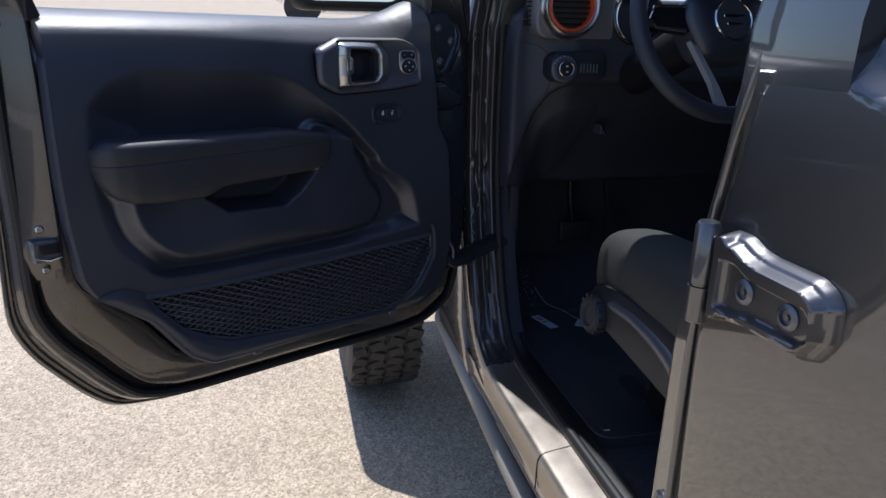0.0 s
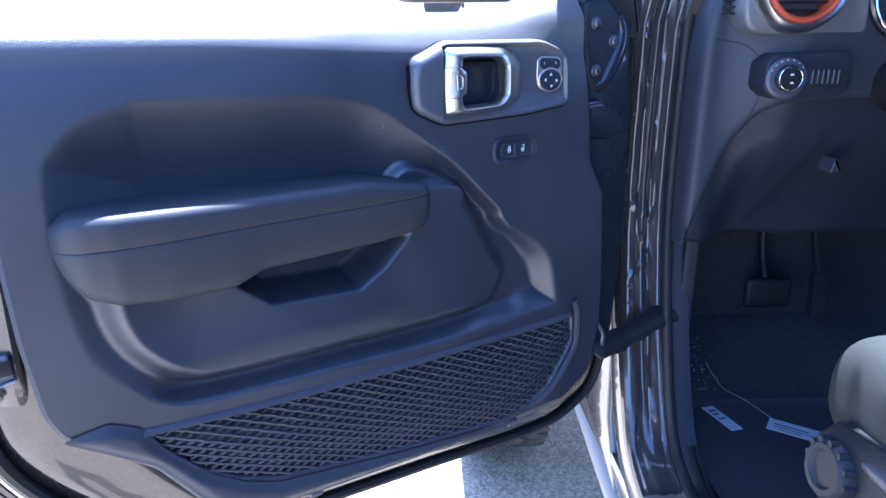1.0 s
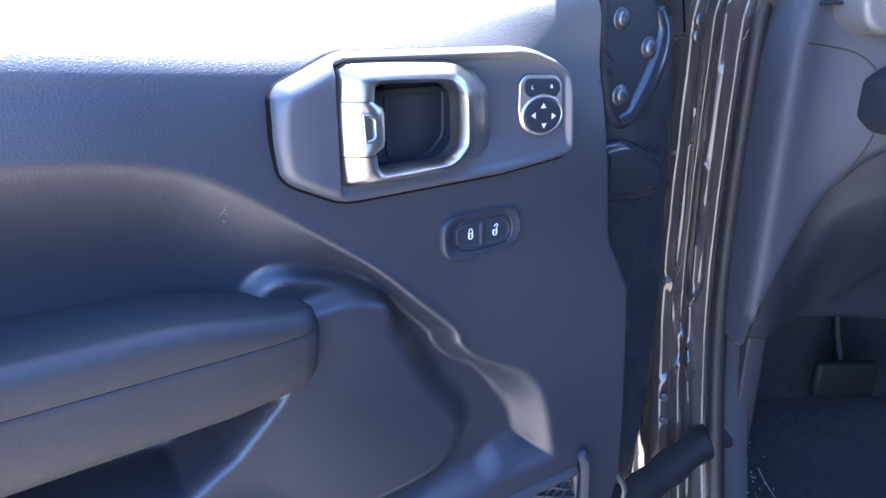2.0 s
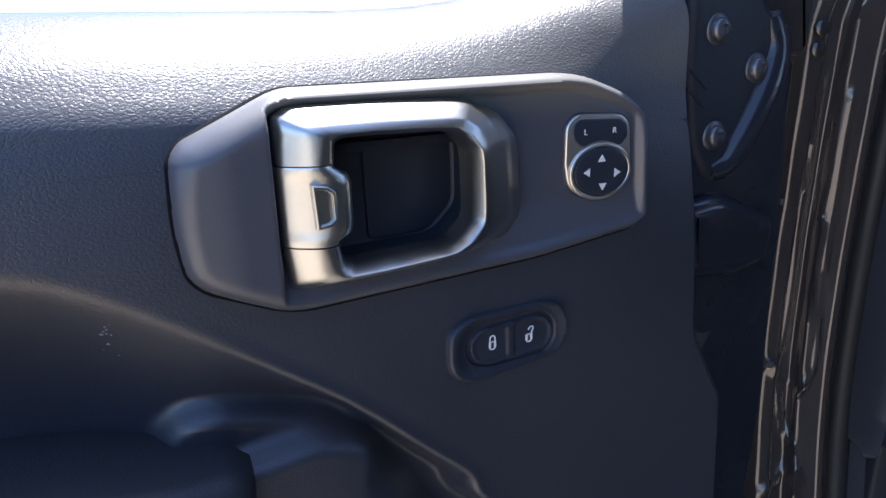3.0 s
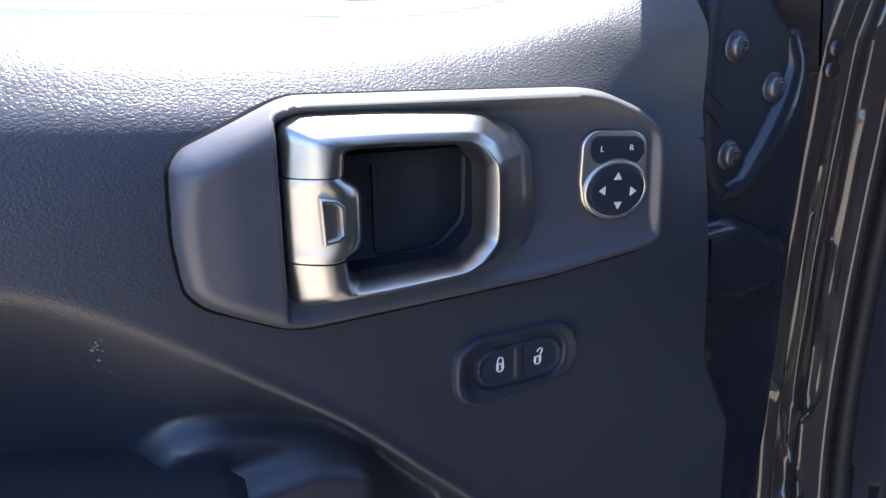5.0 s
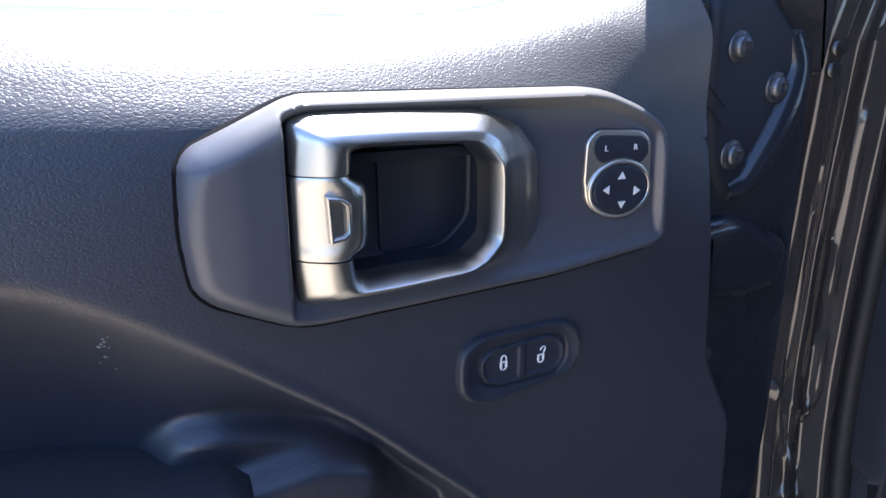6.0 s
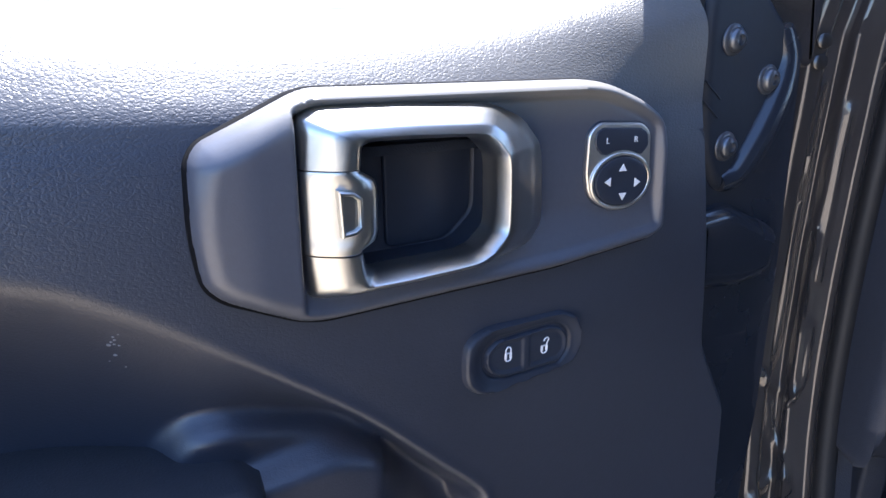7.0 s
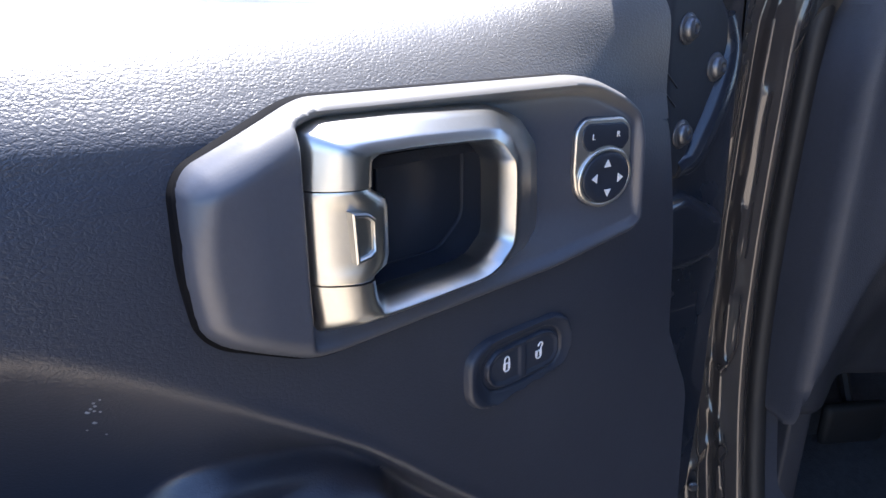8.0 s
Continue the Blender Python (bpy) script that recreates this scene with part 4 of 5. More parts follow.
part("mirror_glass", plate(rounded([(-0.012, 1.450), (-0.162, 1.450), (-0.174, 1.582), (-0.032, 1.595), (-0.008, 1.55)], 0.018, 6), -0.200, -0.1965, 0.0005, 1), MIRROR, side_mirror).data.transform(AIM)
bm = bmesh.new()
tube(bm, smooth_path([(-0.13, -0.222, 1.50), (-0.17, -0.215, 1.485), (-0.215, -0.18, 1.470), (-0.235, -0.13, 1.465), (-0.245, -0.07, 1.47)], 6), 0.026, 12, scale=(1.0, 0.7))
part("mirror_arm", bm, BLACK_PLASTIC, side_mirror)

# ---- the vehicle ----
car = thing("car", "grey off-road vehicle body with removable doors", "car")
OPENING = [(-0.9, 0.622), (0.4, 0.622), (1.2, 0.622), (1.42, 0.624), (1.50, 0.640), (1.555, 0.675), (1.598, 0.745), (1.640, 0.85), (1.675, 0.97), (1.694, 1.075), (1.701, 1.20),
           (1.700, 1.32), (1.696, 1.41), (1.688, 1.50), (1.65, 1.66), (1.60, 1.84)]
opening = [(p.x, p.y) for p in smooth_path([(y, z, 0) for y, z in OPENING], 5)]

TURN = next(i for i, p in enumerate(opening) if p[0] > 1.46)


def sweep(profile, path, bm=None):
    """Carries a section of (x, away from the opening) along the edge of the door opening."""
    bm = bm or bmesh.new()
    rings = []
    for i, (y, z) in enumerate(path):
        a, b = path[max(i - 1, 0)], path[min(i + 1, len(path) - 1)]
        d = Vector((b[0] - a[0], b[1] - a[1])).normalized()
        out = Vector((d.y, -d.x))
        rings.append([(x + 0.16 * max(0.0, z - 1.40), y + out.x * o, z + out.y * o) for x, o in profile])
    loft(bm, rings, closed=False, caps=(False, False))
    return bm


JAMB = [(0.600, 0.115), (0.590, 0.09), (0.586, 0.05), (0.587, 0.018), (0.591, 0.006), (0.600, 0.0), (0.611, -0.001), (0.614, 0.002), (0.6155, 0.009), (0.628, 0.010), (0.631, 0.007), (0.634, 0.0),
                           (0.646, -0.002), (0.655, -0.003), (0.6585, -0.006), (0.659, -0.014), (0.6625, -0.015), (0.665, -0.008), (0.668, 0.004), (0.70, 0.012), (0.702, 0.10)]
JAMB_PLAIN = [(0.600, 0.115), (0.592, 0.09), (0.587, 0.05), (0.5865, 0.022), (0.588, 0.012), (0.592, 0.004), (0.597, 0.001), (0.602, 0.0), (0.609, -0.0006), (0.616, -0.0012), (0.624, -0.0016), (0.632, -0.002),
                                  (0.641, -0.0022), (0.650, -0.0022), (0.6585, -0.003), (0.659, -0.010), (0.6625, -0.011), (0.665, -0.006), (0.668, 0.004), (0.70, 0.012), (0.702, 0.10)]
FOLDS = ([(0.634, 1.226), (0.634, 1.168), (0.636, 1.112), (0.637, 1.062)], [(0.643, 1.138), (0.645, 1.097), (0.643, 1.076), (0.636, 1.061)],
         [(0.603, 1.085), (0.612, 1.076), (0.622, 1.069), (0.636, 1.061)], [(0.619, 1.052), (0.624, 1.022), (0.634, 0.994), (0.641, 0.965)],
         [(0.603, 0.952), (0.612, 0.958), (0.622, 0.966), (0.634, 0.981)], [(0.634, 0.977), (0.637, 0.912), (0.636, 0.832), (0.634, 0.76)],
         [(0.617, 1.36), (0.619, 1.26), (0.620, 1.20), (0.620, 1.12), (0.612, 1.078)], [(0.641, 1.34), (0.641, 1.26), (0.642, 1.18)])


def door_jamb():
    """The pillar's pressing, with the folds and shallow dents stamped into it."""
    path = [(p.x, p.y) for p in smooth_path([(y, z, 0) for y, z in OPENING], 22)]
    path = path[next(i for i, p in enumerate(path) if p[0] > 1.46):]
    index = np.arange(0, len(JAMB) - 1 + 1e-9, 0.25)
    shape = [np.stack([np.interp(index, range(len(JAMB)), [p[k] for p in line]) for k in (0, 1)], -1) for line in (JAMB, JAMB_PLAIN)]
    bm, rings = bmesh.new(), []
    for i, (y, z) in enumerate(path):
        a, b = path[max(i - 1, 0)], path[min(i + 1, len(path) - 1)]
        d = Vector((b[0] - a[0], b[1] - a[1])).normalized()
        k = float(ease((z - 0.64) / 0.10))
        xo = shape[0] * k + shape[1] * (1 - k)
        x, o = xo[:, 0], xo[:, 1].copy()
        face = ease((x - 0.598) / 0.006) * ease((0.655 - x) / 0.006)
        for fold in FOLDS:
            line = [(p.x, p.y) for p in smooth_path([(u, v, 0) for u, v in fold], 4)]
            if line[-1][1] - 0.02 < z < line[0][1] + 0.02 or line[0][1] - 0.02 < z < line[-1][1] + 0.02:
                far = np.full(x.shape, 1.0)
                for (ax, az), (bx, bz) in zip(line, line[1:]):
                    t = np.clip(((x - ax) * (bx - ax) + (z - az) * (bz - az)) / ((bx - ax) ** 2 + (bz - az) ** 2), 0, 1)
                    far = np.minimum(far, np.hypot(x - ax - t * (bx - ax), z - az - t * (bz - az)))
                o -= 0.0030 * np.exp(-(far / 0.0030) ** 2) * face
        o += 0.0004 * np.sin(z * 48 + x * 90) * np.sin(x * 200 + z * 23) * face
        rings.append([(u + 0.16 * max(0.0, z - 1.40), y + d.y * w, z - d.x * w) for u, w in zip(x, o)])
    loft(bm, rings, closed=False, caps=(False, False))
    return bm


part("door_jamb", door_jamb(), SHADED_PAINT, car, "glossy painted door jamb, darkened for its shade", angle=60)
# The sill's brightness in the sun comes from its lightened paint.
sill = part("door_sill", sweep([(0.600, 0.115), (0.592, 0.09), (0.587, 0.05), (0.5865, 0.022), (0.588, 0.012), (0.592, 0.004), (0.597, 0.001), (0.602, 0.0), (0.609, -0.0006), (0.616, -0.0012), (0.624, -0.0016), (0.632, -0.002), (0.641, -0.0022),
                                (0.650, -0.0022), (0.6585, -0.003), (0.659, -0.010), (0.6625, -0.011), (0.665, -0.006), (0.668, 0.004), (0.70, 0.012), (0.702, 0.10)], opening[:TURN + 1]), LIT_PAINT, car, "grey painted door sill, lightened for sun glare")
bm = bmesh.new()
tube(bm, [(0.5855, 1.112, 0.545), (0.5862, 1.112, 0.602), (0.588, 1.112, 0.6125), (0.5935, 1.113, 0.6203), (0.603, 1.115, 0.6225), (0.657, 1.122, 0.6248)], 0.0014, 6)
part("sill_seam", bm, RUBBER, sill)
bm = bmesh.new()
sweep([(0.662 + 0.010 * math.cos(a) + 0.006, -0.014 + 0.009 * math.sin(a)) for a in np.linspace(0, 2 * math.pi, 13)], opening, bm)
part("door_seal", bm, RUBBER, car)
# jamb pressings, plugs and screws
for y, z, x in ((1.690, 1.395, 0.606), (1.692, 1.378, 0.606)):
    bm = bmesh.new()
    lathe(bm, (x, y + 0.002, z), (0, -1, 0.1), [(0.0062, 0), (0.0062, 0.0012), (0.0055, 0.0018), (0.001, 0.0020)], 18)
    part("jamb_plug", bm, INNER_PAINT, car)
for y, z, x in ((1.704, 1.245, 0.600), (1.704, 1.212, 0.603), (1.700, 1.118, 0.606), (1.694, 1.085, 0.604), (1.66, 0.935, 0.604), (1.652, 0.905, 0.604)):
    bm = bmesh.new()
    lathe(bm, (x, y + 0.002, z), (0, -1, 0.05), [(0.0055, 0), (0.0055, 0.0015), (0.004, 0.0025), (0.0035, 0.004), (0.001, 0.0042)], 16)
    part("jamb_bolt", bm, STEEL, car)
for k, z in enumerate((1.352, 1.331, 1.306, 1.284, 1.268, 1.176, 1.150)):
    bm = bmesh.new()
    lathe(bm, (0.603 + 0.002 * (k % 3), 1.706, z), (0, -1, 0.05), [(0.0032, 0), (0.0028, 0.0012), (0.0016, 0.0019), (0.0003, 0.002)], 12)
    part("weld_spot", bm, INNER_PAINT, car)
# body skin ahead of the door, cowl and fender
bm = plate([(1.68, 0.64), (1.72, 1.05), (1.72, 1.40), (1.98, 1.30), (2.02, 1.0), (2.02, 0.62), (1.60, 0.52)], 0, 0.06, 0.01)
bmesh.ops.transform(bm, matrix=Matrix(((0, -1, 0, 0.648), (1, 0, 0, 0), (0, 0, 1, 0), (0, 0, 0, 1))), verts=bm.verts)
# Outer body skin too, in the paint copy darkened for shade.
part("cowl_side", bm, SHADED_PAINT, car)
bm = bmesh.new()
loft(bm, [[(x, 2.10, z) for x, z in sec] for sec in [[(0.62, 0.70), (0.62, 1.20), (0.66, 1.27), (0.85, 1.31), (1.9, 1.31), (2.09, 1.27), (2.13, 1.20), (2.13, 0.70)]]] +
     [[(x, 3.35, z) for x, z in [(0.74, 0.70), (0.74, 1.10), (0.78, 1.18), (0.92, 1.22), (1.83, 1.22), (1.97, 1.18), (2.01, 1.10), (2.01, 0.70)]]])
part("hood", bm, PAINT, car)
bm = bmesh.new()
arch = smooth_path([(0, 2.03, 0.60), (0, 2.06, 0.80), (0, 2.15, 0.955), (0, 2.32, 1.0), (0, 2.9, 1.0), (0, 3.08, 0.95), (0, 3.2, 0.75)], 6)
rings = []
for p in arch:
    taper = 0.17 * float(ease((2.36 - p.y) / 0.26)) ** 1.5
    rings.append([(0.82, p.y, p.z), (0.42 + taper, p.y, p.z + 0.005), (0.365 + taper, p.y, p.z), (0.340 + taper, p.y, p.z - 0.02), (0.345 + taper, p.y + (2.6 - p.y) * 0.02, p.z - 0.055), (0.37 + taper, p.y + (2.6 - p.y) * 0.03, p.z - 0.045), (0.82, p.y + (2.6 - p.y) * 0.03, p.z - 0.035)])
loft(bm, rings)
part("fender_flare", bm, BLACK_PLASTIC, car)
# closing panels: floor pan, bulkhead, roof, far side, tail
bm = bmesh.new()
box(bm, (0.69, -1.9, 0.545), (2.08, 2.06, 0.582))
part("floor_pan", bm, CARPET, car)
bm = bmesh.new()
loft(bm, [[(0.70, 1.80, 0.58), (0.70, 2.00, 0.72), (0.70, 2.04, 1.28), (0.70, 2.08, 1.28), (0.70, 2.08, 0.5), (0.70, 1.80, 0.5)], [(2.08, 1.80, 0.58), (2.08, 2.00, 0.72), (2.08, 2.04, 1.28), (2.08, 2.08, 1.28), (2.08, 2.08, 0.5), (2.08, 1.80, 0.5)]])
part("bulkhead", bm, CARPET, car)
bm = bmesh.new()
box(bm, (0.70, -1.9, 1.86), (2.06, 1.515, 1.90), 0.015)
part("roof", bm, BLACK_PLASTIC, car)
bm = bmesh.new()
box(bm, (2.06, -1.9, 0.55), (2.16, 2.0, 1.40), 0.02)
for y0, y1 in ((-1.9, -1.75), (-0.4, -0.25), (0.66, 0.80)):
    box(bm, (2.07, y0, 1.39), (2.13, y1, 1.87), 0.01)
part("far_side", bm, PAINT, car)
# Unseen panes on the far side, added to keep light out of the cabin.
for y0, y1 in ((-1.76, -0.39), (-0.26, 0.67)):
    bm = bmesh.new()
    box(bm, (2.095, y0, 1.385), (2.101, y1, 1.87))
    part("side_glass", bm, TINTED, car, "unseen dark pane added to darken the cabin")
bm = bmesh.new()
box(bm, (0.60, -1.98, 0.55), (2.16, -1.88, 1.88), 0.02)
part("tail", bm, PAINT, car)
for x0, x1, lean in ((0.655, 0.715, 0.06), (2.05, 2.11, -0.06)):
    bm = bmesh.new()
    loft(bm, [[(x0, 1.70, 1.36), (x1, 1.70, 1.36), (x1, 1.78, 1.36), (x0, 1.78, 1.36)], [(x0 + lean, 1.42, 1.90), (x1 + lean, 1.42, 1.90), (x1 + lean, 1.48, 1.90), (x0 + lean, 1.48, 1.90)]])
    part("windshield_frame", bm, PAINT, car)
# kick panel and pillar trim
bm = bmesh.new()
box(bm, (0.700, 1.66, 0.575), (0.725, 2.05, 1.30), 0.004)
part("kick_panel", bm, KNEE_TRIM, car)
trim_path = [p for p in opening if p[1] > 1.02]
part("pillar_trim", sweep([(0.676, 0.02), (0.677, -0.004), (0.682, -0.011), (0.690, -0.013), (0.699, -0.010), (0.7055, -0.003), (0.707, 0.02)], trim_path), DASH_TRIM, car, "dark grained inner pillar trim")
low_path = [p for p in opening if 0.66 < p[1] < 1.03]
part("scuff_trim", sweep([(0.672, 0.02), (0.676, -0.002), (0.700, -0.004), (0.716, 0.002), (0.718, 0.03)], low_path), DASH_TRIM, car)
sill_path = [p for p in opening if p[1] < 0.67]
part("sill_plate", sweep([(0.674, 0.01), (0.676, -0.003), (0.679, -0.005), (0.702, -0.005), (0.705, -0.009), (0.709, -0.009), (0.712, 0.002), (0.722, 0.02), (0.724, 0.06)], sill_path), BLACK_PLASTIC, car, "black ribbed door sill plate")
# rocker panel and its joint
bm = bmesh.new()
sec = [(0.600, 0.508), (0.592, 0.530), (0.588, 0.56), (0.590, 0.585), (0.62, 0.585), (0.66, 0.50), (0.64, 0.47)]
loft(bm, [[(x, y, z) for x, z in sec] for y in (-1.0, 1.115)])
part("rocker", bm, PAINT, car)
bm = bmesh.new()
loft(bm, [[(x, y, z) for x, z in sec] for y in (1.119, 1.95)])
part("rocker", bm, PAINT, car)
# B pillar
bm = bmesh.new()
front_line = ((0.60, 0.745), (0.83, 0.745), (1.04, 0.745), (1.12, 0.733), (1.20, 0.718), (1.24, 0.710), (1.28, 0.703), (1.33, 0.697), (1.40, 0.692), (1.55, 0.675), (1.87, 0.62))
rings = []
for z, y in front_line:
    lean = 0.16 * max(0.0, z - 1.40)
    x = 0.584 + lean
    rings.append([(x + 0.12, 0.56, z), (x, 0.56, z), (x, y - 0.010, z), (x + 0.003, y - 0.003, z), (x + 0.010, y, z), (x + 0.12, y, z)])
loft(bm, rings)
part("centre_pillar", bm, PAINT, car)
bead = [(0.582 + 0.16 * max(0.0, z - 1.40) + 0.007 * float(ease((z - 1.28) / 0.1)), y + 0.0125, z) for y, z in ((0.688, 0.62), (0.690, 0.95), (0.690, 1.09), (0.685, 1.19), (0.677, 1.25), (0.669, 1.30), (0.658, 1.36), (0.648, 1.42), (0.640, 1.48), (0.590, 1.84))]
bm = bmesh.new()
tube(bm, smooth_path(bead, 6), 0.0055, 10)
part("pillar_bead", bm, PAINT, car)
bm = bmesh.new()
lathe(bm, (0.581, 0.712, 0.838), (-1, 0, 0), [(0.012, -0.004), (0.012, 0.003), (0.009, 0.006), (0.004, 0.0065), (0.003, 0.004), (0.0005, 0.004)], 20)
part("striker_bolt", bm, STEEL, car)

# front wheel


def wheel(parent, centre, radius, width, tread=True):
    x, y, z = centre
    bm = bmesh.new()
    half = width / 2
    prof = [(radius * 0.55, -half * 0.75), (radius * 0.62, -half * 0.95), (radius * 0.86, -half), (radius * 0.955, -half * 0.93), (radius * 0.972, -half * 0.8), (radius * 0.972, half * 0.8), (radius * 0.955, half * 0.93),
            (radius * 0.86, half), (radius * 0.62, half * 0.95), (radius * 0.55, half * 0.75)]
    lathe(bm, centre, (1, 0, 0), prof, 64)
    hub = part("wheel", bm, TYRE, parent, "dusty all-terrain tyre")
    if tread:
        bm = bmesh.new()
        n = 54
        for i in range(n):
            for row, (x0, x1, twist) in enumerate(((-0.93, -0.55, 0.0), (-0.50, -0.06, 0.5), (0.0, 0.44, 0.2), (0.50, 0.95, 0.6))):
                a = (i + twist) / n * 2 * math.pi
                m = Matrix.Translation(centre) @ Matrix.Rotation(a, 4, "X") @ Matrix.Translation(((x0 + x1) / 2 * half, 0, radius * 0.982)) @ Matrix.Rotation(0.35 * (-1) ** (i + row), 4, "Z")
                bmesh.ops.create_cube(bm, size=1, matrix=m @ Matrix.Diagonal(((x1 - x0) * half * 0.92, radius * 0.085, radius * 0.036, 1)))
        part("tread", bm, TYRE, hub, smooth=False)
    bm = bmesh.new()
    lathe(bm, centre, (1, 0, 0), [(radius * 0.57, -half * 0.7), (radius * 0.5, -half * 0.66), (radius * 0.44, -half * 0.2), (radius * 0.12, -half * 0.25), (0.001, -half * 0.3)], 40)
    part("rim", bm, STEEL, hub)
    return hub


wheel(car, (0.470, 2.63, 0.412), 0.415, 0.27)
for x, y in ((2.28, 2.63), (0.50, -1.15), (2.25, -1.15)):
    wheel(car, (x, y, 0.412), 0.415, 0.27, tread=False)

# step bar
step = thing("side_step", "slim grey tubular side step below the sill", "side step")
bm = bmesh.new()
tube(bm, smooth_path([(0.72, 2.16, 0.50), (0.66, 2.13, 0.497), (0.632, 2.07, 0.493), (0.620, 1.95, 0.488), (0.605, 1.2, 0.452), (0.598, 0.4, 0.44), (0.59, -0.8, 0.44)], 6), 0.0265, 18)
part("tube", bm, material("satin grey step coating", (0.25, 0.23, 0.195), 0.5, metal=0.1, specular=0.3, vary=0.06), step)
for y in (1.75, 0.6):
    bm = bmesh.new()
    box(bm, (0.615, y - 0.02, 0.44), (0.75, y + 0.02, 0.47), 0.004)
    part("bracket", bm, STEEL, step)

# ---- rear door with its hinge ----
rear = thing("rear_door", "closed grey rear door of the vehicle", "car door")
TO_SIDE = Matrix(((0, -1, 0, 0.576), (1, 0, 0, 0), (0, 0, 1, 0), (0, 0, 0, 1)))
REAR_FRONT = [(0.6885, 0.665), (0.690, 0.80), (0.6905, 0.95), (0.690, 1.10), (0.685, 1.19), (0.677, 1.25), (0.669, 1.30), (0.658, 1.36), (0.648, 1.42), (0.640, 1.48), (0.588, 1.86)]
front_curve = [(p.x, p.y) for p in smooth_path([(y, z, 0) for y, z in REAR_FRONT], 6)]
REAR = [(-0.43, 0.665)] + front_curve + [(-0.43, 1.86)]
WINDOW = rounded([(0.548, 1.82), (0.594, 1.50), (0.599, 1.42), (0.588, 1.378), (0.563, 1.352), (0.525, 1.338), (0.45, 1.334), (-0.33, 1.334), (-0.36, 1.40), (-0.36, 1.82)], 0.02)
side_curve = smooth_path([(z, x, 0) for z, x in ((0.665, 0.606), (0.70, 0.5945), (0.80, 0.584), (0.95, 0.578), (1.10, 0.5755), (1.20, 0.5768), (1.285, 0.5803), (1.36, 0.5850), (1.42, 0.5905), (1.48, 0.598), (1.60, 0.618), (1.86, 0.66))], 10)
SIDE_Z, SIDE_X = [p.x for p in side_curve], [p.y for p in side_curve]


def edge_roll(d, radius):
    """How far a skin falls back near its edge."""
    return radius * (1 - np.sqrt(np.clip(1 - (1 - np.clip(d / radius, 0, 1)) ** 2, 0, 1)))


def rear_out(Y, Z):
    """How far the door skin stands out, curved from sill to roof."""
    return 0.576 - np.interp(Z, SIDE_Z, SIDE_X)


def rear_skin(Y, Z):
    deep = signed(Y, Z, WINDOW)[0]
    return rear_out(Y, Z) - 0.018 * (0.75 * np.clip(deep / 0.021, 0, 1) + 0.25 * ease(deep / 0.021)) - 0.009 * ease((deep - 0.023) / 0.010) - edge_roll(signed(Y, Z, REAR)[0], 0.007)


bm = relief(REAR, 0.0045, rear_skin, hole=inset(WINDOW, 0.034))
bmesh.ops.transform(bm, matrix=TO_SIDE, verts=bm.verts)
part("skin", bm, PAINT, rear, "glossy grey metallic door skin with a rounded window recess", angle=70)
bm = relief(inset(WINDOW, 0.029), 0.02, lambda Y, Z: rear_out(Y, Z) - 0.030)
bmesh.ops.transform(bm, matrix=TO_SIDE, verts=bm.verts)
part("window_glass", bm, TINTED, rear, "dark tinted rear side window")
bm = bmesh.new()
tube(bm, [TO_SIDE @ Vector((y, float(rear_out(y, z)) - 0.0285, z)) for y, z in inset(WINDOW, 0.035)], 0.0035, 6, closed=True)
part("window_seal", bm, RUBBER, rear)
bm = bmesh.new()
tube(bm, [TO_SIDE @ Vector((y + 0.0035, float(rear_out(y, z)) - 0.010, z)) for y, z in front_curve], 0.0045, 8)
part("edge_seal", bm, RUBBER, rear)


def hinge():
    leaf = rounded([(0.650, 1.208), (0.625, 1.2085), (0.606, 1.201), (0.590, 1.199), (0.535, 1.199), (0.520, 1.193), (0.510, 1.182), (0.509, 1.148), (0.521, 1.128), (0.536, 1.121), (0.610, 1.119), (0.640, 1.113), (0.655, 1.113), (0.657, 1.2)], 0.005)
    inner = rounded([(0.641, 1.181), (0.618, 1.182), (0.598, 1.1745), (0.531, 1.1745), (0.5225, 1.168), (0.5215, 1.148), (0.532, 1.1395), (0.602, 1.138), (0.618, 1.131), (0.641, 1.132)], 0.003)

    def leaf_height(Y, Z):
        rim = signed(Y, Z, leaf)[0]
        foot = 0.011 * np.clip(rim / 0.005, 0, 1) ** 0.7
        post = ease((Y - 0.632) / 0.012)
        step_up = 0.012 * np.clip((rim - 0.0065 * (1 - post)) / 0.0050, 0, 1)
        return foot + step_up - 0.0085 * ease((signed(Y, Z, inner)[0] + 0.001) / 0.0035)

    part_h = part("hinge", relief(leaf, 0.0013, leaf_height), PAINT, rear, "painted exposed door hinge with two bolts", angle=50)
    part_h.data.transform(TO_SIDE)
    for y, z in ((0.608, 1.159), (0.551, 1.158)):
        bm = bmesh.new()
        lathe(bm, (0.5615, y, z), (-1, 0, 0), [(0.0125, 0), (0.0125, 0.002), (0.0105, 0.0035), (0.0072, 0.004), (0.0066, 0.001), (0.003, 0.001), (0.0028, 0.003), (0.0003, 0.003)], 28)
        part("hinge_bolt", bm, STEEL, part_h)
    bm = bmesh.new()
    lathe(bm, (0.556, 0.668, 1.104), (0, 0, 1), [(0.010, 0), (0.0125, 0.002), (0.0125, 0.040), (0.0105, 0.041), (0.0105, 0.043), (0.0125, 0.044), (0.0125, 0.104), (0.010, 0.108), (0.004, 0.108)], 24)
    part("barrel", bm, PAINT, part_h)


hinge()

# ---- cabin ----
dash = thing("dashboard", "black vehicle dashboard with round air vent and light switch", "dashboard")
